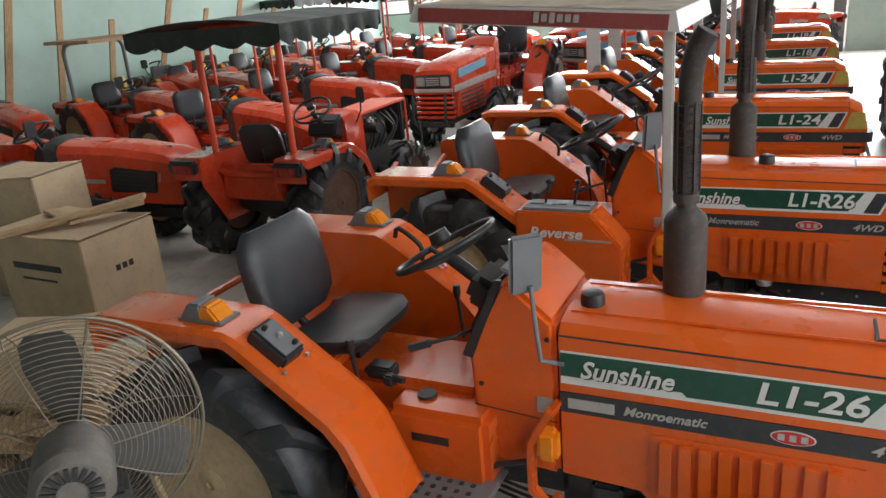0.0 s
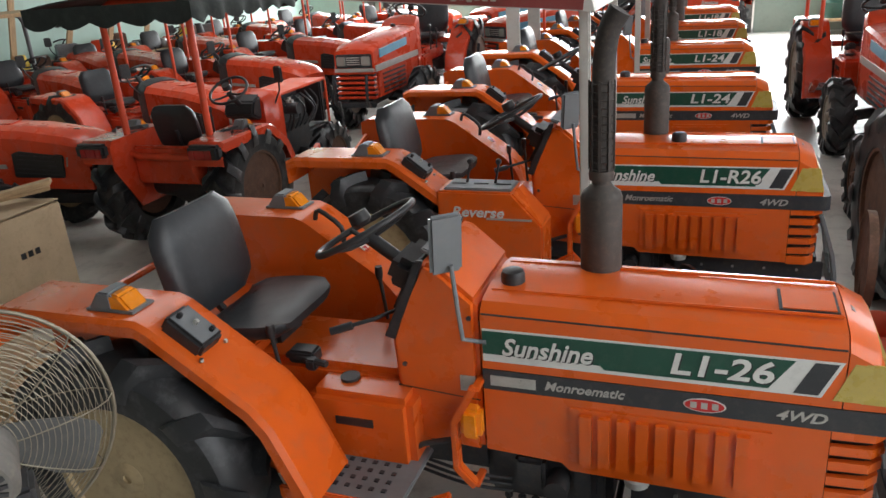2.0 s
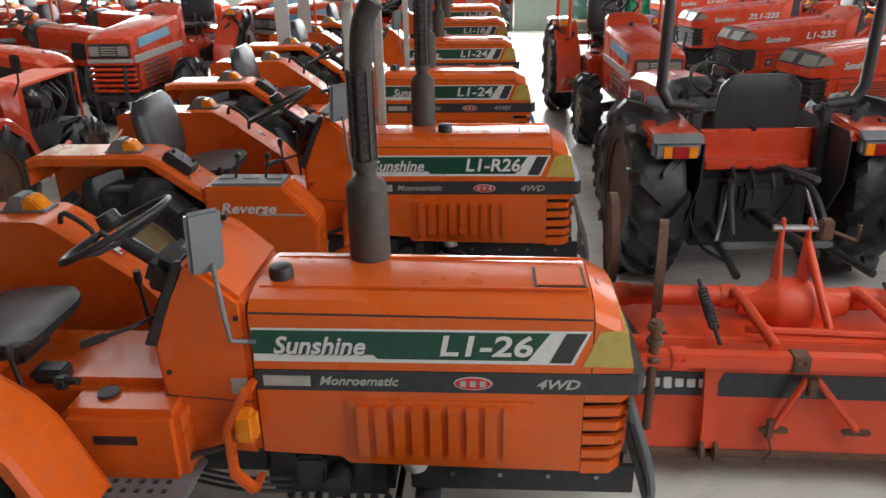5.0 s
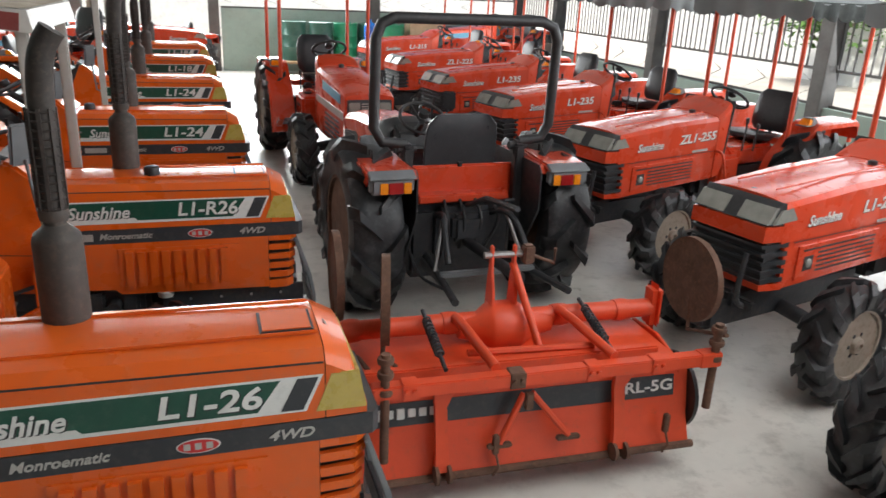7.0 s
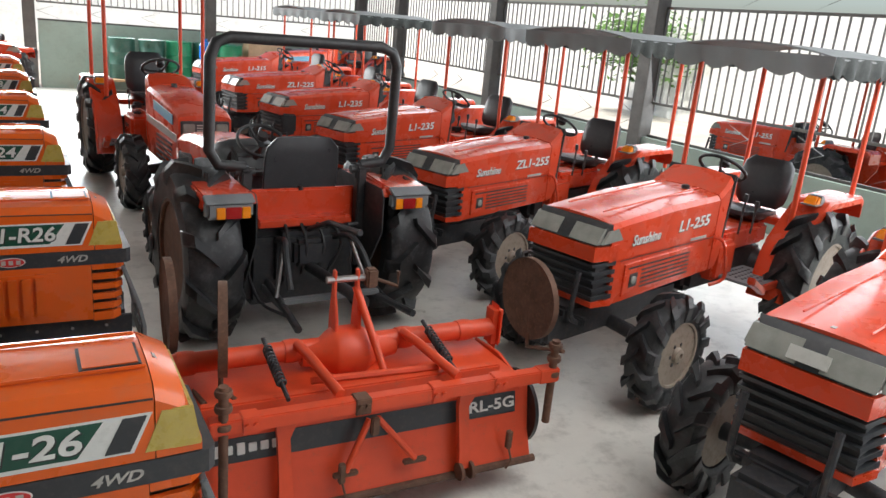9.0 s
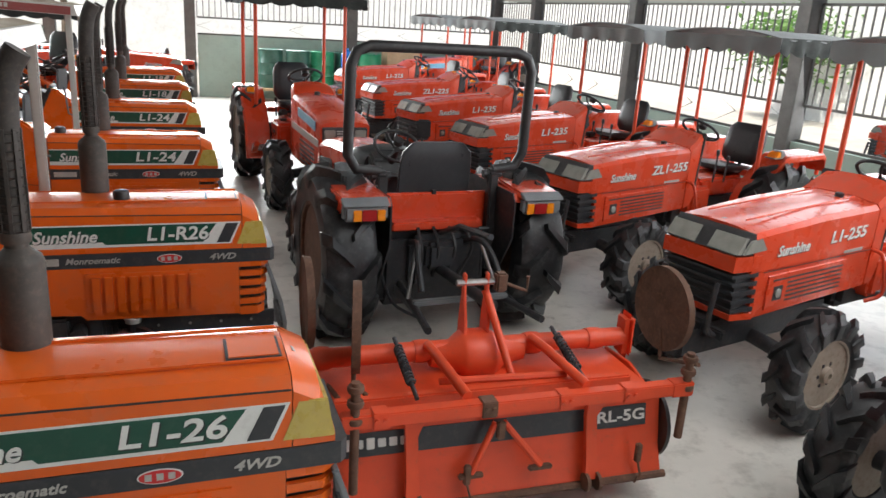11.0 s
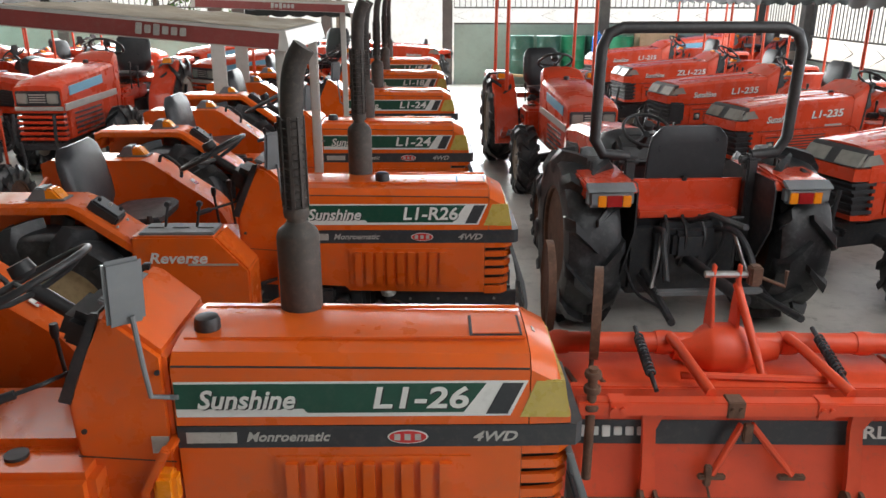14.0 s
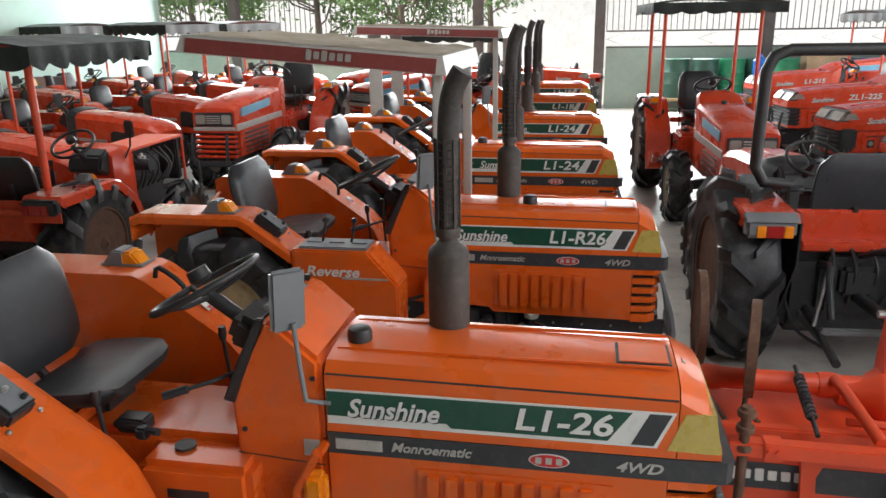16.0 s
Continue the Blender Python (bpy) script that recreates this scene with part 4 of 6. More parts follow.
        slab([(0.0, 0.855), (1.16, 0.835), (1.16, 0.84), (0.0, 0.86)], 0.0, 0.002, BLACK, "panel_seam")
        place = on_right if s < 0 else on_left
        lettering("Sunshine", 0.066, BLACK, root, place(0.68 if s < 0 else 1.06, s * (half + 0.0015), 0.925) @ pose(0, 0, 0, 0, 0, 1.5 * s) @ pose(0.005, -0.005, -0.001), 0.3, 0.95, "lettering_shadow")
        lettering("Sunshine", 0.066, WHITE, root, place(0.68 if s < 0 else 1.06, s * (half + 0.0015), 0.925) @ pose(0, 0, 0, 0, 0, 1.5 * s), 0.3, 0.95)
    part("cowl", loft([hood_section(-0.004, half + 0.002, 1.175, 0.6, 0.04), hood_section(-0.1, half - 0.005, 1.225, 0.62, 0.04), hood_section(-0.21, half - 0.03, 1.29, 0.75, 0.04)]), RED, root)
    part("cowl_edge", prism([(-0.21, 1.30), (-0.24, 1.29), (-0.18, 0.80), (-0.13, 0.78)], -half + 0.015, half - 0.015, 0.01), BLACK, root)
    part("radiator_cap", lathe([(0.03, 0), (0.03, 0.03), (0.02, 0.036)], 16, Matrix.Translation((0.1, 0.06, 1.17)) @ Matrix(((1, 0, 0, 0), (0, 0, 1, 0), (0, 1, 0, 0), (0, 0, 0, 1)))), BLACK, root)
    part("bonnet_latch", box((1.2, 0.0, 1.103), (0.05, 0.03, 0.012), 0.004), STEEL, root)
    part("bonnet_ridge", merged(*[box((0.62, s * 0.14, 1.16), (1.15, 0.01, 0.012), 0.003, pose(0, 0, 0, 0, 3.2, 0)) for s in (-1, 1)]), RED, root)
    part("dashboard", prism([(-0.23, 1.27), (-0.34, 1.17), (-0.38, 1.02), (-0.23, 0.95)], -0.18, 0.18, 0.02), BLACK, root)
    steering(root, -0.52, 0, 1.28, 0.185, -35, (0.18, -0.2))
    for s in (-1, 1):
        part("lamp_guard", tube([(0.02, s * 0.31, 0.86), (0.0, s * 0.38, 0.84), (-0.03, s * 0.41, 0.7), (-0.05, s * 0.41, 0.56), (0.02, s * 0.34, 0.5)], 0.014, 8, 3), RED, root)
    clutter(root, RED)
    platform(root, RED)
    for s in (-1, 1):
        fender(root, RED, s, 0.40, 0.68, FENDER_R)
        flasher(root, -1.0, s * 0.56, 1.07)
    seat(root, -1.2, 0, 0.88, 0.46, 0.42, 14)
    for ob in root.children:
        if not ob.name.startswith(("front_wheel", "rear_wheel", "front_axle", "rear_axle", "chassis")):
            ob.matrix_basis = pose(0, 0, 0.12) @ ob.matrix_basis
    return root


def late_tractor(m, label, group="red tractors by the wall", bare=False, broad=False):
    """A newer tractor with a rounded red bonnet and black side grilles. bare: its bonnet is off and the engine shows."""
    root = thing("tractor", label, "tractor", m, group)
    running_gear(root, RED, RUST if broad or bare else CREAM, front=0.3 if broad else 0.5, rear_r=0.64 if broad else 0.55, rear_track=0.72 if broad else 0.58, front_track=0.6 if broad else 0.5, rear_lugs=11 if broad else 13, rear_w=0.36 if broad else 0.29, split=broad)
    half = 0.27
    if bare:
        part("engine_block", merged(box((0.45, 0, 0.85), (0.6, 0.26, 0.34), 0.03), box((0.45, 0.02, 1.04), (0.5, 0.16, 0.08), 0.02), lathe([(0.06, -0.14), (0.06, 0.14)], 16, pose(0.2, -0.2, 0.95))), CHASSIS, root)
        part("radiator", box((1.0, 0, 0.88), (0.08, 0.42, 0.46), 0.015), BLACK, root)
        part("bonnet_frame", merged(box((0.55, 0, 1.12), (1.1, 0.46, 0.025), 0.01), *[tube([(1.08, s * 0.22, 1.1), (1.08, s * 0.22, 0.6)], 0.015, 8) for s in (-1, 1)]), DULLRED, root)
        part("coolant_bottle", box((0.25, -0.21, 0.98), (0.1, 0.08, 0.16), 0.03), OFFWHITE, root)
        for k in range(7):
            a = random.random
            part("hose", tube([(0.1 + 0.12 * k, -0.15, 1.05), (0.12 + 0.12 * k + 0.08 * a(), -0.2 - 0.06 * a(), 0.95 - 0.1 * a()), (0.15 + 0.1 * k, -0.18, 0.7)], 0.009 + 0.006 * a(), 7, 4), BLACK, root)
    else:
        part("bonnet", loft([hood_section(0.0, half, 1.17, 0.82, 0.07, 0.02), hood_section(0.7, half, 1.13, 0.80, 0.07, 0.02), hood_section(1.15, half * 0.98, 1.06, 0.78, 0.07, 0.018), hood_section(1.30, half * 0.93, 1.01, 0.78, 0.06, 0.012), hood_section(1.36, half * 0.86, 0.94, 0.78, 0.04, 0.006)]), RED, root)
        part("lower_panel", loft([[(x, -h, zl), (x, -h, zt), (x, h, zt), (x, h, zl)] for x, h, zl, zt in ((0.0, half - 0.006, 0.62, 0.815), (1.33, half * 0.87, 0.56, 0.775))]), RED, root)
        for s in (-1, 1):
            g = part("side_grille", prism([(0.56, 0.70), (1.08, 0.685), (1.12, 0.9), (0.66, 0.96), (0.58, 0.93)], min(s * (half - 0.02), s * (half + 0.006)), max(s * (half - 0.02), s * (half + 0.006)), 0.01), BLACK, root)
            for k in range(5):
                part("grille_slat", box((0.83, s * (half + 0.007), 0.73 + 0.042 * k), (0.46 - 0.02 * k, 0.008, 0.012), 0.002, pose(0, 0, 0, 0, 4, 0)), GREY, g)
            part("side_strip", prism([(0.02, 0.80), (0.5, 0.785), (0.5, 0.825), (0.02, 0.84)], min(s * (half - 0.01), s * (half + 0.003)), max(s * (half - 0.01), s * (half + 0.003))), SILVER, root)
            part("headlamp", loft([[(1.12, s * half * 0.99, 0.79), (1.14, s * half * 0.99, 0.88), (1.14, s * half * 0.7, 0.88), (1.12, s * half * 0.7, 0.79)], [(1.375, s * half * 0.84, 0.79), (1.365, s * half * 0.84, 0.86), (1.365, s * half * 0.5, 0.86), (1.375, s * half * 0.5, 0.79)]]), CLEAR, root)
        part("nose_grille", box((1.34, 0, 0.76), (0.07, 0.4, 0.2), 0.02), BLACK, root)
        part("bonnet_latch", box((1.12, 0, 1.085), (0.07, 0.025, 0.015), 0.005), STEEL, root)
        part("radiator_lid", box((0.4, 0, 1.165), (0.2, 0.16, 0.01), 0.004), RED, root)
    part("cowl", loft([hood_section(-0.004, half + 0.003, 1.18, 0.6, 0.07, 0.02), hood_section(-0.14, half - 0.02, 1.21, 0.66, 0.07, 0.02), hood_section(-0.24, half - 0.07, 1.17, 0.8, 0.07, 0.02)]), GREY if not bare else RED, root)
    part("dashboard", prism([(-0.22, 1.19), (-0.36, 1.13), (-0.42, 1.0), (-0.24, 0.92)], -0.17, 0.17, 0.02), BLACK, root)
    steering(root, -0.5, 0, 1.27, 0.19, -32, (0.18, -0.2))
    part("mirror", box((-0.15, -0.36, 1.36), (0.03, 0.12, 0.16), 0.012, pose(0, 0, 0, 0, 0, -20)), BLACK, root)
    part("mirror_stay", tube([(-0.1, -0.24, 1.05), (-0.13, -0.34, 1.2), (-0.15, -0.36, 1.3)], 0.009, 8), BLACK, root)
    clutter(root, RED)
    platform(root, RED)
    outer, top = (0.80, 1.14) if broad else (0.72, 1.07)
    for s in (-1, 1):
        fender(root, RED, s, 0.46 if broad else 0.40, outer, [(-1.78, top - 0.05), (-1.74, top), (-1.05, top), (-0.95, top - 0.03), (-0.72, 0.86), (-0.60, 0.62), (-0.52, 0.48)], lip=0.09, dark_wall=broad)
        yc = s * (outer - 0.15)
        lamp_box = part("tail_lamp", box((-1.80, yc, top - 0.075), (0.09, 0.30, 0.12), 0.022), MIDGREY if broad else BLACK, root)
        part("red_lens", box((-1.846, yc - s * 0.02, top - 0.09), (0.012, 0.1, 0.075), 0.004), REDLENS, lamp_box)
        for d in (-1, 1):
            part("amber_lens", box((-1.846, yc - s * 0.02 + d * 0.08, top - 0.09), (0.012, 0.055, 0.075), 0.004), AMBER if broad else REDLENS, lamp_box)
        if broad:
            ya, yb = sorted((s * (outer - 0.31), s * (outer + 0.01)))
            part("fender_cap", prism([(-1.84, top - 0.03), (-1.80, top + 0.012), (-1.34, top + 0.045), (-1.27, top + 0.02), (-1.25, top - 0.03)], ya, yb, 0.014), RED, root)
            part("lamp_bezel", prism([(-1.862, top - 0.03), (-1.85, top - 0.015), (-1.775, top + 0.02), (-1.775, top - 0.02)], ya + 0.003, yb - 0.003, 0.006), MIDGREY, lamp_box)
            part("fender_rail", tube([(-1.5, yc + 0.05, top + 0.03), (-1.5, yc + 0.05, top + 0.09), (-1.44, yc + 0.05, top + 0.09), (-1.44, yc + 0.05, top + 0.03)], 0.008, 8), CHASSIS, root)
        else:
            flasher(root, -1.2, s * 0.57, 1.065)
    if broad:
        part("rear_panel", box((-1.36, 0, 0.91), (0.05, 0.9, 0.34), 0.015), RED, root)
        part("rear_housing", merged(box((-1.28, 0, 0.52), (0.36, 0.84, 0.56), 0.05), box((-1.48, 0, 0.6), (0.14, 0.44, 0.4), 0.04), box((-1.57, 0, 0.66), (0.1, 0.24, 0.2), 0.03)), CHASSIS, root)
        for k in range(4):
            part("hydraulic_hose", tube([(-1.5, -0.2 + 0.12 * k, 0.85), (-1.62, -0.22 + 0.13 * k, 0.72), (-1.56, -0.15 + 0.1 * k, 0.5)], 0.012, 7, 4), BLACK, root)
    else:
        part("rear_panel", box((-1.5, 0, 0.80), (0.06, 0.78, 0.34), 0.02), RED, root)
    seat(root, -1.24, 0, 0.90 if broad else 0.88, 0.56 if broad else 0.46, 0.52 if broad else 0.40, 8 if broad else 12)
    return root


def boxy_tractor(m, label, group="red tractors facing the aisle"):
    """An older red tractor with a square nose: twin lamps, a small grille and red slats below."""
    root = thing("tractor", label, "tractor", m, group)
    running_gear(root, RED, DUSTYRIM)
    half = 0.25
    part("bonnet", loft([hood_section(0.0, half, 1.16, 0.80, 0.04), hood_section(1.2, half * 0.98, 1.08, 0.80, 0.04), hood_section(1.3, half * 0.96, 1.03, 0.80, 0.03)]), RED, root)
    part("lower_panel", loft([[(x, -h, 0.5), (x, -h, 0.795), (x, h, 0.795), (x, h, 0.5)] for x, h in ((0.0, half - 0.005), (1.2, half - 0.01))]), RED, root)
    part("lamp_panel", box((1.3, 0, 0.915), (0.03, 0.44, 0.15), 0.008), GREY, root)
    for s in (-1, 1):
        part("headlamp", box((1.318, s * 0.15, 0.915), (0.02, 0.11, 0.1), 0.008), CLEAR, root)
        a, b = sorted((s * half, s * (half + 0.004)))
        part("blue_stripe", prism([(0.35, 0.97), (1.15, 0.93), (1.15, 1.02), (0.35, 1.06)], a - (0.004 if s < 0 else 0.008), b + (0.004 if s > 0 else 0.0)), BLUE, root)
        part("side_band", prism([(0.0, 0.80), (1.28, 0.79), (1.28, 0.86), (0.0, 0.87)], a - (0.002 if s < 0 else 0.008), b + (0.002 if s > 0 else 0.0)), SILVER, root)
        for k in range(5):
            part("vent_slot", prism([(0.45, 0.53 + 0.05 * k), (1.1, 0.53 + 0.05 * k), (1.1, 0.55 + 0.05 * k), (0.45, 0.55 + 0.05 * k)], a - 0.003, b), BLACK, root)
    for k in range(4):
        part("lamp_grille_bar", box((1.32, 0, 0.88 + 0.024 * k), (0.012, 0.16, 0.01)), SILVER, root)
    part("nose_band", box((1.27, 0, 0.815), (0.12, 0.48, 0.04), 0.008), SILVER, root)
    part("grille_core", box((1.23, 0, 0.64), (0.08, 0.42, 0.3)), BLACK, root)
    for k in range(6):
        part("grille_slat", box((1.27, 0, 0.51 + 0.055 * k), (0.1, 0.47, 0.03), 0.008), RED, root)
    part("cowl", loft([hood_section(-0.004, half + 0.003, 1.165, 0.55, 0.04), hood_section(-0.12, half - 0.01, 1.23, 0.6, 0.04), hood_section(-0.24, half - 0.04, 1.26, 0.75, 0.04)]), RED, root)
    part("dashboard", prism([(-0.24, 1.23), (-0.36, 1.13), (-0.40, 1.0), (-0.24, 0.94)], -0.17, 0.17, 0.02), BLACK, root)
    part("radiator_cap", lathe([(0.03, 0), (0.03, 0.035), (0.02, 0.04)], 16, Matrix.Translation((0.12, 0, 1.16)) @ Matrix(((1, 0, 0, 0), (0, 0, 1, 0), (0, 1, 0, 0), (0, 0, 0, 1)))), BLACK, root)
    steering(root, -0.5, 0, 1.3, 0.19, -32, (0.18, -0.2))
    clutter(root, RED)
    platform(root, RED)
    for s in (-1, 1):
        fender(root, RED, s, 0.40, 0.67, FENDER_R)
        flasher(root, -0.98, s * 0.55, 1.06)
    seat(root, -1.2, 0, 0.92, 0.46, 0.46, 10)
    return root


# ---- the hall ----
structure("floor", box((-0.8, 5.15, -0.06), (21.0, 27.1, 0.12)), CONCRETE, "worn pale concrete floor")
structure("ground", box((0, 0, -0.20), (900, 900, 0.1)), EARTH, "pale yard around the hall")
structure("wall_left", box((-11.2, 5.15, 2.5), (0.2, 26.9, 5.0)), MINT, "mint green painted wall")
structure("wall_far", box((5.5, 18.6, 0.775), (8.1, 0.2, 1.55)), PALEWALL, "low pale green parapet wall")
structure("wall_far_left", box((-6.5, 18.6, 0.775), (9.2, 0.2, 1.55)), PALEWALL, "low pale green parapet wall")
structure("wall_right", box((9.6, 5.15, 0.43), (0.2, 26.7, 0.86)), PALEWALL, "low kerb wall under the grille")
# unseen wall added behind the camera: dark against bounce, opening placed for side fill
structure("wall_back", merged(box((-3.8, -8.3, 2.5), (14.6, 0.2, 5.0)), box((9.35, -8.3, 2.5), (0.5, 0.2, 5.0)), box((6.3, -8.3, 4.6), (5.6, 0.2, 0.8))), UNSEENWALL, "unseen dark wall added behind the camera, with an assumed door opening")
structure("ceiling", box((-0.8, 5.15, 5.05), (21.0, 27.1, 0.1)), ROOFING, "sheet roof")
# unseen panels added under the closed ceiling, one over each overhead fill lamp
for x, y in ((4.7, -1.5), (-3.6, 4.6)):
    structure("fill_panel", box((x, y, 4.985), (4.8, 4.4, 0.02)), FILLPANEL, "pale opaque panel added above an overhead fill lamp")
for k in range(6):
    structure("roof_beam", box((-0.8, -6.5 + 4.7 * k, 4.82), (20.4, 0.16, 0.3)), IRON)
COLUMNS = [(1.27, 18.55), (-1.9, 18.55), (-8.8, 18.55), (5.4, 18.55), (9.55, 18.5), (9.55, 15.9), (9.55, 11.35), (9.55, 6.85), (9.55, 2.35), (9.55, -2.15)]
for x, y in COLUMNS:
    structure("column", box((x, y, 2.5), (0.26, 0.26, 5.0), 0.01), IRON, "dark steel column")


def grille(name, x0, x1, m, z0=0.86, z1=4.0, band=0.53, upper=1.95):
    """A welded grille: upright bars above a band of diamonds."""
    root = thing(name, "dark iron window grille with diamond band", "grille", m, "iron grilles")
    n = int((x1 - x0) / 0.145)
    for z in (z0 + 0.02, z0 + band, z0 + upper, z1):
        part("rail", box(((x0 + x1) / 2, 0, z), (x1 - x0, 0.03, 0.04)), IRON, root)
    bar = None
    for k in range(n + 1):
        x = x0 + (x1 - x0) * k / n
        if bar is None:
            bar = part("bar", box((0, 0, z0 + (band + upper) / 2), (0.02, 0.02, upper - band)), IRON, root)
            o = bar
        else:
            o = new("bar", bar.data)
            o.parent = root
        o.matrix_basis = pose(x, 0, 0)
    d = 1.15
    half = band / 2
    diamond = None
    for k in range(int((x1 - x0) / d)):
        x = x0 + d * (k + 0.5)
        zc = z0 + band / 2 + 0.01
        for j, zz in enumerate((zc, z0 + upper + half + 0.01)):
            if diamond is None:
                diamond = tube([(-d / 2, 0, 0), (0, 0, half * 0.95), (d / 2, 0, 0), (0, 0, -half * 0.95)], 0.014, 5, 0, True)
                diamond = part("diamond", diamond, IRON, root)
                o = diamond
            else:
                o = new("diamond", diamond.data)
                o.parent = root
            o.matrix_basis = pose(x, 0, zz)
    return root


for y0, y1 in ((16.05, 18.35), (11.5, 15.75), (7.0, 11.2), (2.5, 6.7), (-2.0, 2.2), (-7.0, -2.3)):
    grille("window_grille", 0, y1 - y0, pose(9.6, y0, 0, 0, 0, 90))
for x0, x1 in ((1.45, 5.25), (5.55, 9.4), (-8.65, -2.05), (-11.05, -8.95)):
    grille("window_grille", 0, x1 - x0, pose(x0, 18.6, 0), 1.55, 4.4, 0.42, 2.05)


# ---- row of orange tractors ----
ROW = [(0.000, 0.000, "L1-26"), (0.021, 2.237, "L1-R26"), (-0.135, 4.631, "L1-24"), (-0.196, 7.066, "L1-24"), (-0.243, 9.508, "L1-18"), (-0.316, 11.958, "L1-18")]
first = orange_tractor(pose(0, 0.245, 0), "orange compact tractor with green stripe and black seat")
ROW_THINGS = [first] + [copy_thing(first, pose(x, y + 0.245, 0)) for x, y, _ in ROW[1:]]
for root, (_, _, words) in zip(ROW_THINGS, ROW):
    model_badge(root, words, widen=1.28 if len(words) < 6 else 1.06)
for root, h in zip(ROW_THINGS, (0.56, 0.68, 0.66, 0.7, 0.7, 0.7)):
    muffler(root, 0.375, 0.15, 1.17, 0.32, 0.078, h)
seventh = red_tractor(pose(-0.38, 14.75, 0), "red compact tractor at the end of the row", "row of orange tractors")
lettering("55", 0.06, WHITE, seventh, on_right(0.1, -0.3035, 1.075), 0.15, 1.3, "model_lettering")
# reversing lever console of the second tractor
second = ROW_THINGS[1]
part("console", prism([(-0.84, 1.02), (-0.37, 1.02), (-0.19, 0.82), (-0.19, 0.47), (-0.84, 0.47)], -0.70, -0.45, 0.012), ORANGE, second)
part("console_top", box((-0.59, -0.57, 1.024), (0.42, 0.2, 0.02), 0.006), MIDGREY, second)
for k in range(3):
    part("gate_slot", box((-0.73 + 0.14 * k, -0.57, 1.0355), (0.09, 0.02, 0.006)), BLACK, second)
part("console_strip", box((-0.39, -0.7015, 0.855), (0.28, 0.004, 0.012)), SILVER, second)
lettering("Reverse", 0.06, WHITE, second, on_right(-0.75, -0.7025, 0.865), 0.25, 1.15)
for x in (-0.69, -0.51):
    part("console_lever", merged(tube([(x, -0.55, 1.02), (x + 0.03, -0.55, 1.16)], 0.008, 8), lathe([(0.015, -0.02), (0.02, 0), (0.012, 0.02)], 10, pose(x + 0.03, -0.55, 1.17))), BLACK, second)
hard_canopy(second, -1.42, 0.08, 0.66, 2.02, [(0.04, -0.56, 0.9, 0.06), (0.04, 0.56, 0.9, 0.06)])
for ob in second.children:
    if ob.name.startswith("radiator_cap"):
        ob.matrix_basis = pose(0.45, 0, -0.004)
hard_canopy(ROW_THINGS[3], -1.6, 0.12, 0.68, 2.1, [(0.05, -0.58, 0.9, 0.06), (0.05, 0.58, 0.9, 0.06), (-1.4, -0.55, 1.2, 0.16), (-1.4, 0.55, 1.2, 0.16)], 2.0)
canopy(ROW_THINGS[4], -1.7, 0.1, 0.7, 2.1, CANVAS_GREEN, CANVAS_GREY, [(-1.5, -0.6, 1.0), (-1.5, 0.6, 1.0), (0.0, -0.6, 0.9), (0.0, 0.6, 0.9)], DULLRED)

# ---- row of red tractors facing them ----
D_ROW = [(3.62, -0.505, 192, ""), (3.856, 1.434, 193.2, "L1-255"), (3.93, 3.48, 197, "ZL1-255"), (3.90, 5.7, 195, "L1-235"), (3.82, 7.75, 193, "L1-235"), (3.86, 10.2, 190, "ZL1-225"), (4.0, 13.1, 195, "L1-215")]


def from_nose(x, y, heading, reach=1.40):
    a = radians(heading)
    return pose(x - reach * math.cos(a), y - reach * math.sin(a), 0, 0, 0, heading)


firstred = red_tractor(from_nose(*D_ROW[1][:3]), "glossy red compact tractor with black slatted grille")
REDS = []
for i, (x, y, h, words) in enumerate(D_ROW):
    r = firstred if i == 1 else copy_thing(firstred, from_nose(x, y, h))
    REDS.append(r)
for r, (_, _, _, words) in zip(REDS, D_ROW):
    if words:
        lettering(words, 0.076, BLACK, r, on_left(0.52, 0.3035, 1.075) @ pose(0, 0, 0, 0, 0, 1.5) @ pose(0.005, -0.005, -0.001), 0.15, 1.3, "lettering_shadow")
        lettering(words, 0.076, WHITE, r, on_left(0.52, 0.3035, 1.075) @ pose(0, 0, 0, 0, 0, 1.5), 0.15, 1.3, "model_lettering")
part("maker_plate", box((1.40, 0, 1.135), (0.008, 0.17, 0.06), 0, pose(0, 0, 0, 0, -30, 0)), OFFWHITE, REDS[0])
tarps = [(0, CANVAS_GREEN), (1, CANVAS_GREEN), (2, CANVAS_GREEN), (3, CANVAS_GREY), (5, CANVAS_GREEN), (6, CANVAS_GREY)]
for i, cloth in tarps:
    canopy(REDS[i], -2.15, -0.6, 0.64, 2.31, cloth, CANVAS_GREY, [(-1.95, -0.5, 0.95), (-1.95, 0.5, 0.95), (-0.8, -0.5, 0.95), (-0.8, 0.5, 0.95)], DULLRED, 0.17)

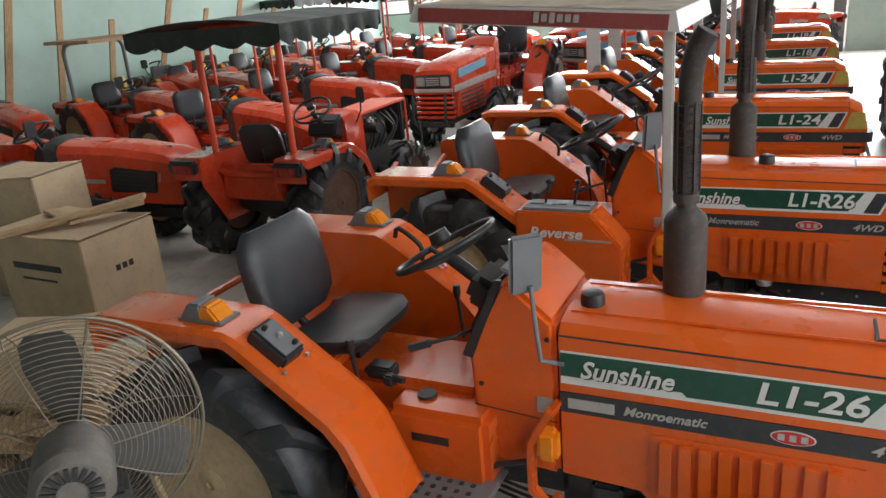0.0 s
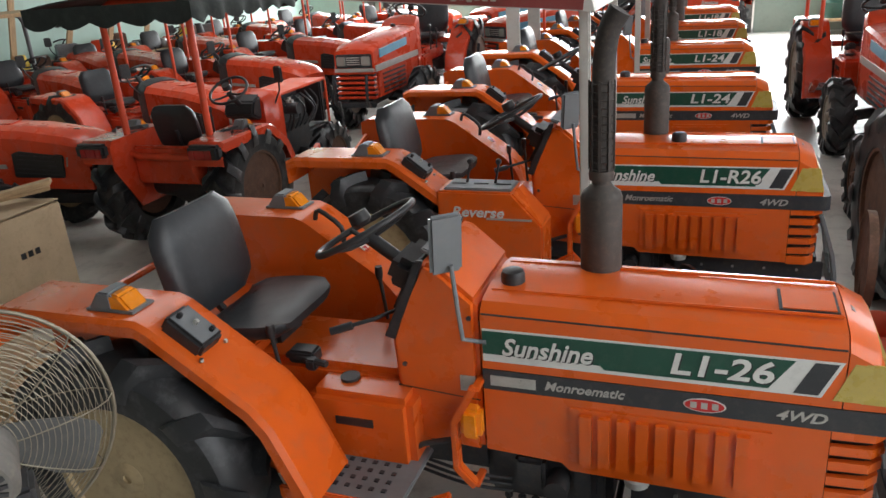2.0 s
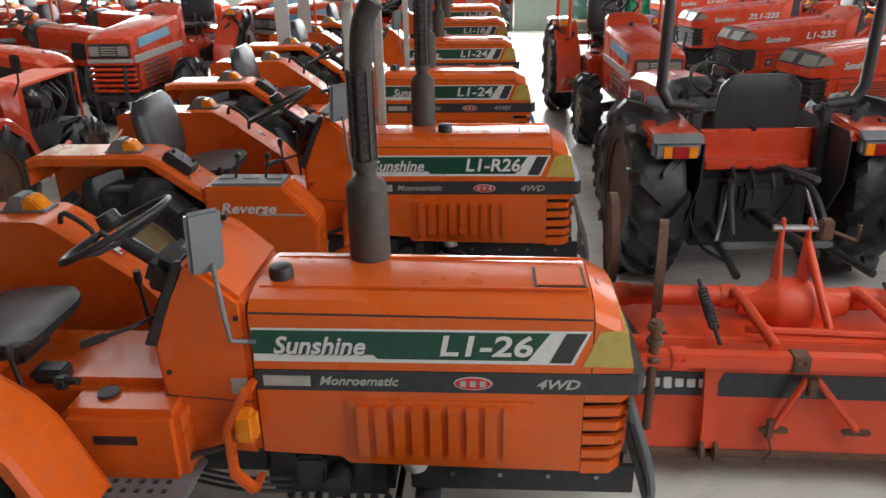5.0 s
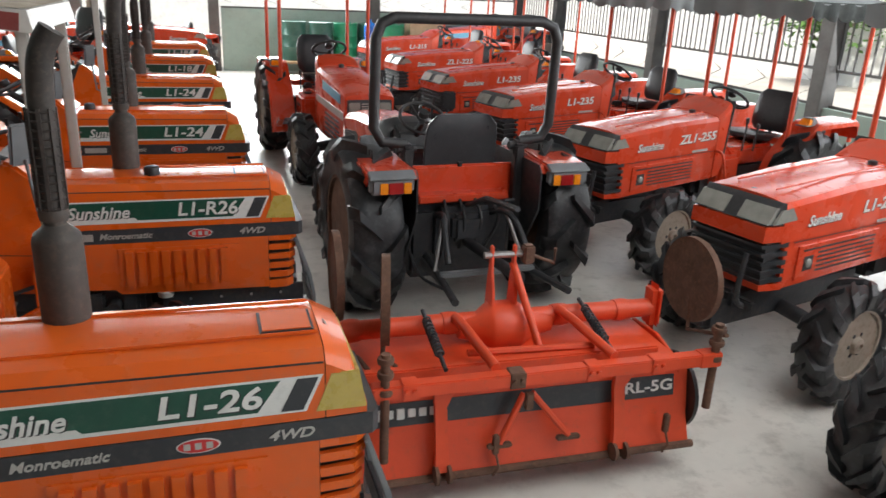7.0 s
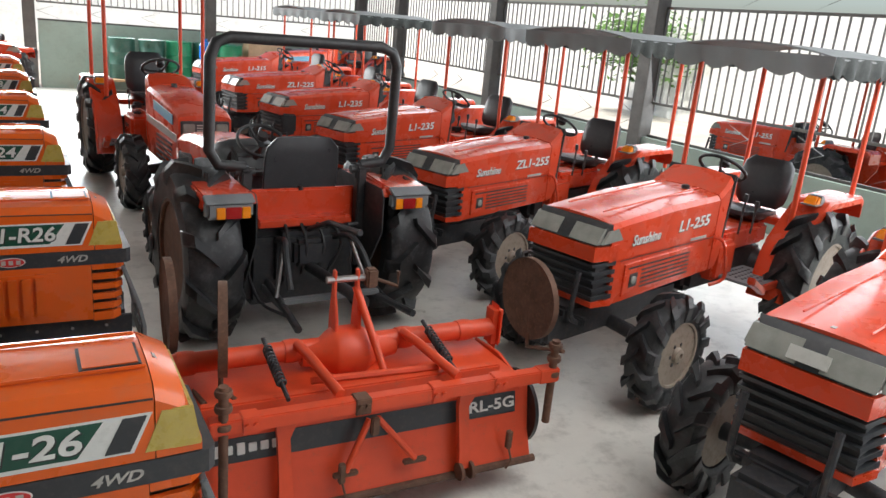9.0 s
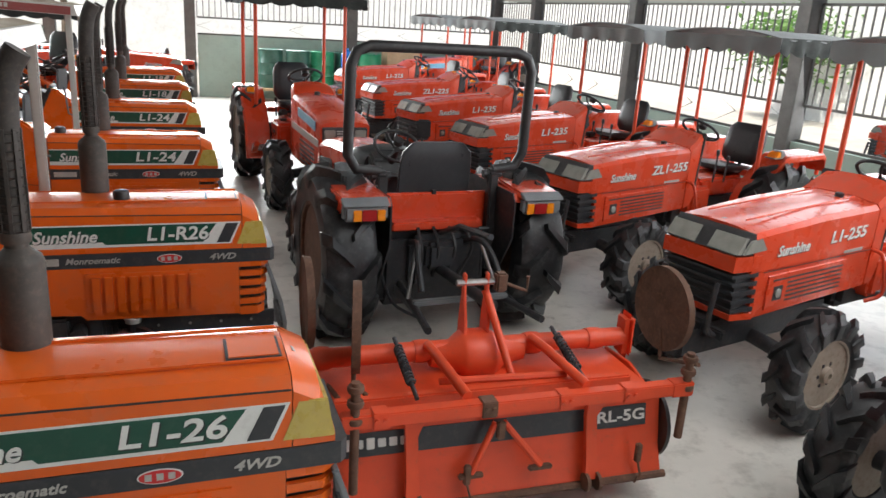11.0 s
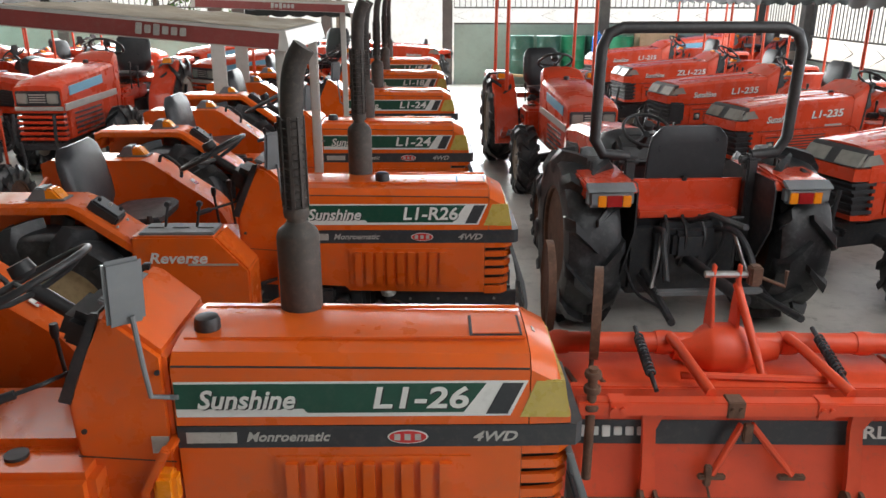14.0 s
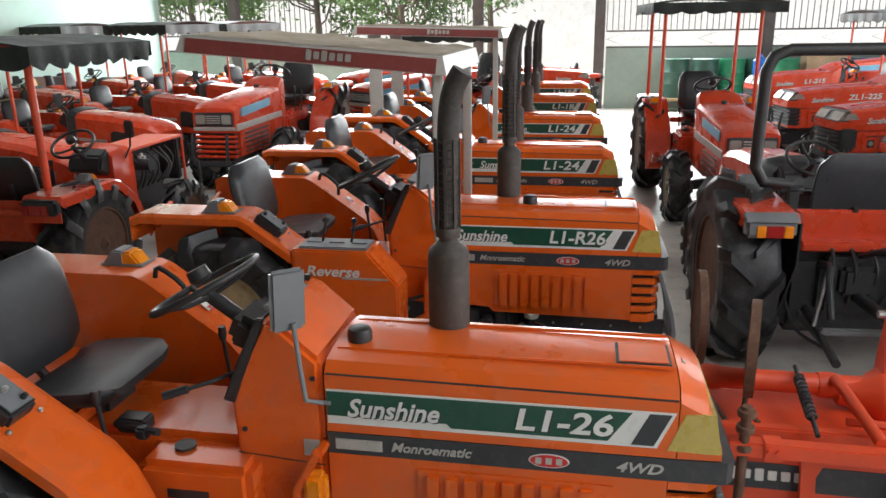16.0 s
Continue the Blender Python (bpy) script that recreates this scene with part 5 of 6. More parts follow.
# ---- tractor with the black roll bar ----
c = late_tractor(pose(2.56, 4.28, 0, 0, 0, 93), "red tractor with black roll bar seen from behind", "tractor and tiller", False, True)
roll_bar(c, -1.42, 0.67, 1.25, 2.10, BLACK, 0.038, -0.03, 0.43)
for s in (-1, 1):
    part("roll_bar_foot", merged(box((-1.44, s * 0.43, 0.86), (0.08, 0.07, 0.74), 0.01), box((-1.42, s * 0.43, 1.2), (0.1, 0.09, 0.12), 0.02), tube([(-1.42, s * 0.36, 1.22), (-1.42, s * 0.50, 1.22)], 0.03, 10)), BLACK, c)
for s in (-1, 1):
    part("lift_arm", tube([(-1.4, s * 0.2, 0.7), (-1.7, s * 0.24, 0.8), (-1.85, s * 0.28, 0.72), (-2.0, s * 0.3, 0.55)], 0.022, 8, 4), CHASSIS, c)
    part("lift_rod", tube([(-1.7, s * 0.24, 0.8), (-1.85, s * 0.34, 0.45)], 0.014, 8), STEEL, c)
    part("lower_link", tube([(-1.35, s * 0.25, 0.42), (-2.4, s * 0.4, 0.45)], 0.025, 8), CHASSIS, c)
    part("check_chain", tube([(-1.45, s * 0.42, 0.55), (-1.8, s * 0.44, 0.42), (-2.15, s * 0.38, 0.44)], 0.011, 6, 4), CHASSIS, c)
    part("stabiliser", box((-1.62, s * 0.3, 0.38), (0.5, 0.02, 0.06), 0.004), MIDGREY, c)
part("drawbar", box((-1.98, 0, 0.47), (0.05, 0.7, 0.04), 0.008), MIDGREY, c)
part("top_link", tube([(-1.55, 0.0, 0.82), (-1.95, 0.03, 0.98), (-2.42, 0.03, 1.04)], 0.02, 8), CHASSIS, c)
part("drive_shaft", tube([(-1.5, 0, 0.55), (-2.5, 0.02, 0.62)], 0.04, 10), CHASSIS, c)
part("lift_lever", merged(tube([(-1.62, -0.3, 0.5), (-1.62, -0.3, 0.86)], 0.01, 6), tube([(-1.62, -0.34, 0.86), (-1.62, -0.26, 0.86)], 0.014, 8)), CHASSIS, c)

# ---- tractor with the square nose ----
BIG = Matrix.Scale(1.13, 4)
e = boxy_tractor(pose(2.5, 7.29, 0, 0, 0, 273) @ BIG, "red tractor with square nose in the aisle")
cc = copy_thing(e, pose(-3.87, 8.58, 0, 0, 0, 270) @ Matrix.Scale(1.07, 4))
canopy(e, -1.95, -0.45, 0.7, 2.18, CANVAS_GREEN, CANVAS_GREEN, [(-1.8, -0.52, 0.95), (-1.8, 0.52, 0.95), (-0.75, -0.52, 0.95), (-0.75, 0.52, 0.95)], DULLRED)
copy_thing(cc, from_nose(-2.6, 10.2, 235, 1.33))
copy_thing(cc, from_nose(-3.6, 12.6, 245, 1.33))
copy_thing(cc, from_nose(6.3, 15.6, 200, 1.33))

# ---- red tractors by the left wall ----
b2 = late_tractor(pose(-3.74, 4.45, 0, 0, 0, 91), "red tractor with its bonnet off under a dark canopy", bare=True)
roll_bar(b2, -1.5, 0.43, 0.8, 2.17, DULLRED, 0.03, 0.0)
part("roll_bar_foot_rail", tube([(-1.52, -0.43, 0.92), (-1.55, -0.3, 0.88), (-1.55, 0.3, 0.88), (-1.52, 0.43, 0.92)], 0.03, 10), DULLRED, b2)
canopy(b2, -1.95, -0.35, 0.8, 2.17, CANVAS_GREEN, CANVAS_GREEN, [], DULLRED, 0.17)
b1 = late_tractor(from_nose(-4.62, 3.13, 9, 1.36), "red tractor with rounded bonnet and black side grille")
LATE = []
for x, y, h in ((-4.15, 4.75, -15), (-4.55, 7.1, -10), (-4.8, 9.4, -12), (-7.1, 6.0, -15), (-7.6, 8.2, -15), (-7.4, 3.2, -10), (-7.9, 10.4, -14), (-5.0, 11.7, -14), (-8.0, 12.8, -14)):
    LATE.append(copy_thing(b1, from_nose(x, y, h, 1.36)))
for x, y, h in ((-2.2, 13.6, -100), (-5.2, 14.2, -30), (-7.6, 15.0, -20), (-1.9, 15.6, 200), (-9.3, 5.0, -15), (-9.4, 8.6, -20), (-5.4, 16.0, -10)):
    LATE.append(copy_thing(b1, from_nose(x, y, h, 1.36)))
for q in (7, 8, 10):
    canopy(LATE[q], -2.0, -0.4, 0.75, 2.3, CANVAS_GREEN, CANVAS_GREY, [(-1.7, -0.6, 0.95), (-1.7, 0.6, 0.95), (-0.7, -0.6, 0.95), (-0.7, 0.6, 0.95)], DULLRED, 0.2)
lettering("GL-25", 0.07, WHITE, LATE[0], on_right(0.08, -0.274, 0.87), 0.1, 1.2, "model_lettering")
roll_bar(LATE[3], -1.45, 0.5, 0.85, 1.95, MIDGREY, 0.032)
part("roof_board", box((-1.0, 0, 1.98), (1.5, 1.3, 0.05), 0.01), TIMBER, LATE[3])
roll_bar(LATE[5], -1.45, 0.5, 0.85, 1.95, MIDGREY, 0.032)
part("roof_board", box((-1.0, 0, 1.98), (1.5, 1.3, 0.05), 0.01), TIMBER, LATE[5])
canopy(LATE[1], -2.0, -0.4, 0.75, 2.05, CANVAS_GREEN, CANVAS_GREY, [(-1.7, -0.6, 0.95), (-1.7, 0.6, 0.95), (-0.7, -0.6, 0.95), (-0.7, 0.6, 0.95)], DULLRED, 0.15)

# ---- rotary tiller ----
tl = thing("rotary_tiller", "worn red rotary tiller with grey label band", "tiller", pose(2.27, 0.61, 0, 0, 0, -1.4))
part("rear_flap", loft([[(x, -0.03, 0.14), (x, -0.02, 0.17), (x, 0.03, 0.30), (x, 0.08, 0.56), (x, 0.10, 0.56), (x, 0.05, 0.30), (x, 0.0, 0.17), (x, 0.0, 0.14)] for x in (-0.87, -0.5, 0, 0.5, 0.86)]), DULLRED, tl)
part("flap_lip", tube([(-0.87, -0.03, 0.15), (0.88, -0.03, 0.15)], 0.02, 8), RUST, tl)
band = [(-0.86, 0.0), (0.78, 0.0), (0.78, 0.11), (-0.86, 0.11)]
part("label_band", prism([(x, z) for x, z in band], -0.003, 0.003), GREY, tl).matrix_basis = pose(0, 0.047, 0.40, -10.5, 0, 0)
lettering("RL-5G", 0.055, WHITE, tl, pose(0.50, 0.049, 0.432, 79.5, 0, 0), 0.0, 1.3)
for k in range(6):
    part("maker_mark", box((-0.74 + 0.052 * k, 0.052, 0.46), (0.038, 0.006, 0.055 if k in (0, 2) else 0.042), 0.003, pose(0, 0, 0, -10.5)), WHITE, tl)
part("top_cover", prism([(-0.84, 0.555), (-0.84, 0.60), (0.80, 0.60), (0.80, 0.555)], 0.10, 0.56, 0.012), DULLRED, tl)
part("cover_step", box((-0.05, 0.13, 0.625), (1.5, 0.05, 0.05), 0.008), DULLRED, tl)
for x in (-0.86, 0.82):
    part("end_plate", prism([(0.07, 0.12), (0.07, 0.56), (0.3, 0.62), (0.55, 0.6), (0.62, 0.3), (0.4, 0.08)], 0, 0.02, 0.004), DULLRED, tl).matrix_basis = pose(x, 0, 0, 0, 0, 90)
part("drive_tube", tube([(-0.86, 0.46, 0.70), (0.84, 0.46, 0.70)], 0.05, 16), DULLRED, tl)
for x in (-0.8, -0.3, 0.3, 0.66):
    part("tube_collar", lathe([(0.056, -0.04), (0.06, 0), (0.056, 0.04)], 16, pose(x, 0.46, 0.70, 0, 0, 90)), DULLRED, tl)
part("tube_end", box((0.86, 0.46, 0.71), (0.06, 0.14, 0.26), 0.03), DULLRED, tl)
part("gearbox", lathe([(0.052, -0.26), (0.07, -0.16), (0.115, -0.09), (0.13, -0.07), (0.13, 0.07), (0.12, 0.09), (0.07, 0.15), (0.052, 0.24)], 10, pose(-0.02, 0.44, 0.675, 0, 0, 90)), DULLRED, tl)
for x in (-0.08, 0.04):
    part("mast_plate", prism([(0.40, 0.72), (0.52, 0.72), (0.51, 0.88), (0.49, 0.98), (0.485, 1.10), (0.455, 1.10), (0.45, 0.98), (0.41, 0.86)], 0, 0.016, 0.004), DULLRED, tl).matrix_basis = pose(x, 0, 0, 0, 0, 90)
part("mast_pin", tube([(-0.13, 0.47, 1.05), (0.12, 0.47, 1.05)], 0.018, 8), STEEL, tl)
part("hitch_clevis", merged(box((0.1, 0.46, 1.05), (0.06, 0.06, 0.1), 0.01), tube([(0.1, 0.46, 1.05), (0.24, 0.44, 1.0), (0.24, 0.44, 1.08)], 0.01, 8)), RUST, tl)
part("tool_bar", box((0.03, -0.03, 0.635), (1.64, 0.065, 0.065), 0.006), DULLRED, tl)
for x in (-0.62, -0.12, 0.26, 0.6):
    part("bar_bracket", merged(box((x, -0.03, 0.635), (0.075, 0.078, 0.078), 0.004), lathe([(0.012, -0.01), (0.01, 0.01)], 8, pose(x - 0.018, -0.072, 0.64)), lathe([(0.012, -0.01), (0.01, 0.01)], 8, pose(x + 0.018, -0.072, 0.64))), RUST if x == -0.12 else DULLRED, tl)
for x in (-0.2, 0.7):
    part("flap_latch", merged(box((x, -0.045, 0.3), (0.03, 0.03, 0.1), 0.005), tube([(x, -0.05, 0.26), (x + 0.02, -0.06, 0.18), (x - 0.01, -0.06, 0.14)], 0.006, 6)), RUST, tl)
part("bar_tip", box((0.89, -0.03, 0.635), (0.12, 0.075, 0.075), 0.006), DULLRED, tl)
for x in (-0.46, 0.44):
    part("flap_strut", loft([[(x - w, y, z), (x + w, y, z), (x + w, y + 0.03, z), (x - w, y + 0.03, z)] for w, y, z in ((0.05, -0.04, 0.61), (0.028, 0.0, 0.5), (0.03, -0.05, 0.3), (0.035, -0.07, 0.2))]), DULLRED, tl)
    part("strut_shoe", merged(*[lathe([(0.045, -0.008), (0.045, 0.008)], 14, pose(x + d, -0.07, 0.19, 0, 0, 90)) for d in (-0.03, 0.03)]), RUST, tl)
for x0, x1, z1 in ((-0.06, -0.18, 0.3), (-0.02, 0.17, 0.3)):
    part("v_brace", tube([(x0, 0.0, 0.53), (x1, -0.04, z1)], 0.016, 8), DULLRED, tl)
    part("brace_clip", box((x1, -0.04, z1 - 0.01), (0.12, 0.03, 0.025), 0.006), RUST, tl)
part("brace_pin", box((-0.04, -0.02, 0.50), (0.04, 0.03, 0.09), 0.006), RUST, tl)
for x0, x1 in ((-0.28, -0.21), (0.28, 0.39)):
    part("slant_arm", tube([(x0, 0.42, 0.75), (x0 + (x1 - x0) * 0.25, 0.3, 0.74), (x1, 0.0, 0.68)], 0.025, 10), DULLRED, tl)
part("top_strut", tube([(0.03, 0.48, 1.0), (0.10, 0.22, 0.64)], 0.02, 10), DULLRED, tl)
part("cross_rod", tube([(-0.28, 0.2, 0.66), (0.36, 0.16, 0.66)], 0.019, 8), DULLRED, tl)
for x0, x1 in ((-0.44, -0.44), (0.41, 0.40)):
    d = part("damper", tube([(x0, 0.46, 0.78), (x1, 0.02, 0.68)], 0.011, 8), CHASSIS, tl)
    part("damper_spring", tube([(x0 + (x1 - x0) * u + 0.02 * math.cos(u * 110), 0.46 - 0.44 * u, 0.78 - 0.10 * u + 0.02 * math.sin(u * 110)) for u in [0.15 + 0.005 * k for k in range(125)]], 0.006, 5), CHASSIS, d)
for x, z0, z1 in ((-0.73, 0.28, 0.82), (0.92, 0.36, 0.82)):
    g = part("gauge_post", tube([(x, -0.04, z0), (x, -0.04, z1)], 0.021, 12), RUST, tl)
    part("post_collar", merged(*[lathe([(0.034, -0.014), (0.038, 0), (0.034, 0.014)], 14, Matrix.Translation((x, -0.04, z)) @ UPRIGHT) for z in (z1 - 0.03, z1 - 0.1, z1 - 0.18)]), RUST, g)
for x, y, z, turn, r in ((-0.66, 0.32, 0.915, -11, 0.215), (-0.80, 0.95, 0.80, -2, 0.25), (1.23, 0.66, 0.76, 4, 0.25)):
    w = part("gauge_disc", lathe([(0.03, -0.02), (r * 0.94, -0.012), (r, -0.02), (r, 0.02), (r * 0.94, 0.012), (0.03, 0.02)], 36, pose(x, y, z, 0, 0, 90 + turn)), RUST, tl)
    part("disc_stay", tube([(x, y, z - 0.0), (x - 0.02, y - 0.06, z - r - 0.04), (x * 0.95, min(y, 0.2), 0.62)], 0.012, 8), RUST, w)
part("tine_shaft", tube([(-0.8, 0.35, 0.26), (0.8, 0.35, 0.26)], 0.03, 10), CHASSIS, tl)
part("side_shield", lathe([(0.02, 0), (0.2, 0.0), (0.2, 0.02), (0.02, 0.02)], 28, pose(0.885, 0.17, 0.36, 0, 0, 90)), BLACK, tl)
for x in (-0.6, 0.6):
    part("skid", box((x, 0.32, 0.12), (0.05, 0.3, 0.24), 0.01), CHASSIS, tl)

# ---- pedestal fan ----
fan = thing("pedestal_fan", "large industrial pedestal fan with wire cage", "fan", pose(-1.04, -1.17, 0, 0, 0, 50))
R, HZ = 0.345, 1.255


def cage_depth(r):
    return 0.12 * math.sqrt(max(0.0, 1 - (r / R) ** 2.6))


tip = pose(0, 0, HZ, -3, 0, 0)
for side, name in ((-1, "rear_cage"), (1, "front_cage")):
    rings = [lathe([(r + 0.0014 * math.cos(a), side * cage_depth(r) + 0.0014 * math.sin(a)) for a in (0, 2.1, 4.2)], 44, closed=True) for r in [0.07 + 0.0145 * k for k in range(19)]]
    cage = None
    for ring in rings:
        ring.transform(tip)
        if cage is None:
            cage = part(name, ring, WIRE, fan)
        else:
            part("ring", ring, WIRE, cage)
    for k in range(10):
        a = 2 * math.pi * k / 10
        g = tube([(r * math.cos(a), side * (cage_depth(r) + 0.003), r * math.sin(a)) for r in (0.07, 0.14, 0.2, 0.26, 0.3, 0.33, R)], 0.0022, 5)
        g.transform(tip)
        part("spoke", g, WIRE, cage)
g = lathe([(R + 0.006 * math.cos(a), 0.006 * math.sin(a)) for a in [k * math.pi / 4 for k in range(8)]], 48, tip, closed=True)
part("cage_rim", g, WIRE, fan)
for k in range(3):
    a = 2 * math.pi * k / 3 + 0.5
    b = loft([[(r, -0.02 - 0.25 * w * 0.5, -w), (r, 0.03 * 0 + 0.25 * w * 0.5, w), (r, 0.006 + 0.25 * w * 0.5, w), (r, -0.014 - 0.25 * w * 0.5, -w)] for r, w in ((0.05, 0.03), (0.13, 0.055), (0.22, 0.075), (0.29, 0.07), (0.315, 0.045))])
    b.transform(tip @ pose(0, 0, 0, 0, math.degrees(a), 0))
    part("blade", b, FANBLADE, fan)
g = lathe([(0.02, -0.33), (0.08, -0.325), (0.1, -0.3), (0.1, -0.14), (0.085, -0.11), (0.05, -0.09), (0.05, 0.02), (0.03, 0.05)], 28, tip)
motor = part("motor", g, MOTOR, fan)
g = merged(*[box((0.055 * math.cos(a), -0.333, 0.055 * math.sin(a)), (0.035, 0.006, 0.01), 0, pose(0, 0, 0, 0, -math.degrees(a), 0)) for a in [k * math.pi / 10 for k in range(20)]])
g.transform(tip)
part("motor_vent", g, BLACK, motor)
g = box((0.08, -0.25, -0.08), (0.08, 0.12, 0.09), 0.012)
g.transform(tip)
part("switch_case", g, BLACK, motor)
part("fan_stand", merged(tube([(0, -0.2, 0.04), (0, -0.2, HZ - 0.05)], 0.024, 12), box((0, -0.2, HZ - 0.02), (0.06, 0.1, 0.1), 0.01)), CHASSIS, fan)
part("fan_base", lathe([(0.27, 0), (0.27, 0.02), (0.2, 0.045), (0.03, 0.05)], 32, pose(0, -0.2, 0) @ Matrix(((1, 0, 0, 0), (0, 0, 1, 0), (0, 1, 0, 0), (0, 0, 0, 1)))), CHASSIS, fan)
part("power_cable", tube([(0.1, -0.26, HZ - 0.2), (0.16, -0.3, HZ - 0.4), (0.1, -0.3, 0.5), (0.2, -0.4, 0.02)], 0.006, 6, 6), BLACK, fan)


# ---- boxes and timber ----
def carton(m, size, label, marks=True):
    w, d, h = size
    root = thing("cardboard_box", label, "box", m, "stacked cartons")
    part("carton_body", box((0, 0, h / 2), (w, d, h), 0.008), CARD, root)
    for s in (-1, 1):
        part("flap", box((s * w * 0.26, 0, h + 0.008), (w * 0.48, d * 0.99, 0.006), 0, pose(0, 0, 0, 0, s * -3, 0)), CARD, root)
    if marks:
        part("printed_word", box((-w * 0.05, -d / 2 - 0.002, h * 0.72), (w * 0.55, 0.003, 0.05)), BLACK, root)
        part("printed_line", box((-w * 0.05, -d / 2 - 0.002, h * 0.6), (w * 0.4, 0.003, 0.018)), BLACK, root)
        for k in range(3):
            part("printed_symbol", box((w / 2 + 0.002, -d * 0.1 + 0.06 * k, h * 0.66), (0.003, 0.04, 0.045)), BLACK, root)
    return root


carton(pose(-4.35, 1.46, 0, 0, 0, -2), (1.0, 0.68, 0.84), "large opened cardboard box with printed marks")
carton(pose(-5.5, 2.0, 0, 0, 0, 8), (0.7, 0.6, 1.1), "tall plain cardboard box", False)


def plank(m, size, label):
    ob = to_object("timber_plank", box((0, 0, 0), size, 0.004), TIMBER)
    ob.matrix_basis = m
    return tagged(ob, label, "plank", "loose timber")


plank(pose(-4.35, 1.42, 0.89, 0, -4, 48), (1.15, 0.11, 0.035), "pale sawn timber plank lying on a box")
plank(pose(-4.22, 1.44, 0.935, 0, -8, 40), (1.0, 0.10, 0.035), "pale sawn timber plank lying on a box")
plank(pose(-4.5, 1.5, 0.885, 0, 0, -20), (0.6, 0.09, 0.03), "short timber offcut on a box")


def pallet(m, label):
    root = thing("pallet", label, "pallet", m)
    for k in range(5):
        part("deck_board", box((0, -0.4 + 0.2 * k, 0.13), (1.0, 0.12, 0.022), 0.003), TIMBER, root)
    for x in (-0.45, 0, 0.45):
        part("bearer", box((x, 0, 0.07), (0.09, 0.94, 0.098), 0.003), TIMBER, root)
    for k in range(3):
        part("base_board", box((0, -0.4 + 0.4 * k, 0.01), (1.0, 0.1, 0.02), 0.003), TIMBER, root)
    return root


p = pallet(pose(-2.9, 0.1, 0, 0, 0, 12), "weathered wooden pallet stacked on another")
copy_thing(p, pose(-2.88, 0.12, 0.142, 0, 0, 17))
copy_thing(p, pose(-2.92, 0.08, 0.284, 0, 0, 9))
carton(pose(-2.95, 0.1, 0.426, 0, 0, 25), (0.6, 0.45, 0.3), "squashed cardboard box on a pallet", False)

# ---- along the far parapet ----
def drum(m, material, label, h=0.88, r=0.29):
    prof = [(r, 0.0), (r + 0.008, 0.01), (r, 0.03), (r, h * 0.33), (r + 0.012, h * 0.35), (r, h * 0.37), (r, h * 0.63), (r + 0.012, h * 0.65), (r, h * 0.67), (r, h - 0.03), (r + 0.008, h - 0.01), (r, h), (r - 0.02, h - 0.012)]
    root = thing("oil_drum", label, "drum", m, "drums by the parapet")
    part("drum_body", lathe(prof, 28, Matrix(((1, 0, 0, 0), (0, 0, 1, 0), (0, 1, 0, 0), (0, 0, 0, 1)))), material, root)
    part("bung", lathe([(0.03, 0), (0.03, 0.015)], 12, pose(r * 0.6, 0, h - 0.01) @ Matrix(((1, 0, 0, 0), (0, 0, 1, 0), (0, 1, 0, 0), (0, 0, 0, 1)))), STEEL, root)
    return root


for x, y, mat, lab in ((3.2, 18.0, DRUMDARK, "dark green steel oil drum"), (3.85, 17.8, DRUMDARK, "dark green steel oil drum"), (4.5, 17.9, DRUMGREEN, "bright green steel oil drum"), (5.15, 18.0, DRUMDARK, "dark green steel oil drum"), (5.7, 17.7, DRUMGREEN, "bright green steel oil drum")):
    drum(pose(x, y, 0.35), mat, lab, 0.95, 0.3)
tagged(to_object("drum_rack", merged(box((4.45, 17.9, 0.32), (3.4, 0.8, 0.05), 0.005), *[box((x, 17.9, 0.15), (0.08, 0.7, 0.3), 0.005) for x in (2.9, 4.45, 6.0)]), TIMBER), "low timber rack under the drums", "rack")


def water_bottle(m):
    root = thing("water_bottle", "blue plastic water cooler bottle on a stand", "bottle", m)
    up = Matrix(((1, 0, 0, 0), (0, 0, 1, 0), (0, 1, 0, 0), (0, 0, 0, 1)))
    part("bottle", lathe([(0.02, 0.0), (0.13, 0.01), (0.14, 0.05), (0.135, 0.14), (0.14, 0.18), (0.135, 0.27), (0.14, 0.31), (0.1, 0.37), (0.04, 0.41), (0.035, 0.46)], 24, pose(0, 0, 1.05) @ up), BOTTLE, root)
    part("dispenser", box((0, 0, 0.525), (0.3, 0.32, 1.05), 0.02), OFFWHITE, root)
    return root


water_bottle(pose(4.66, 15.6, 0, 0, 0, 30))
for k, (x, y, w, h, mat) in enumerate(((6.6, 17.9, 0.9, 1.5, CARD), (7.6, 17.8, 0.7, 1.3, MIDGREY), (8.4, 17.3, 0.8, 1.1, CARD))):
    tagged(to_object("storage_crate", box((x, y, h / 2), (w, 0.6, h), 0.015), mat), "plain storage crate against the parapet", "crate", "crates by the parapet")

# ---- leaning timber and a bench by the left wall ----
random.seed(4)
for k in range(9):
    y = 3.4 + 1.1 * k
    lean = 14 + 8 * random.random()
    L = 2.2 + 1.2 * random.random()
    a = radians(lean)
    plank(Matrix.Translation((-11.08 + L / 2 * math.sin(a), y, L / 2 * math.cos(a))) @ pose(0, 0, 0, 0, 90 + lean, 0) @ pose(0, 0, 0, 8 * random.random(), 0, 0), (L, 0.12, 0.035), "long timber plank leaning on the wall")
bench = thing("workbench", "cluttered steel workbench against the wall", "workbench", pose(-10.6, 10.5, 0))
part("bench_top", box((0, 0, 0.9), (0.8, 6.0, 0.06), 0.01), TIMBER, bench)
for y in (-2.8, 0, 2.8):
    for x in (-0.3, 0.3):
        part("leg", box((x, y, 0.435), (0.06, 0.06, 0.87)), IRON, bench)
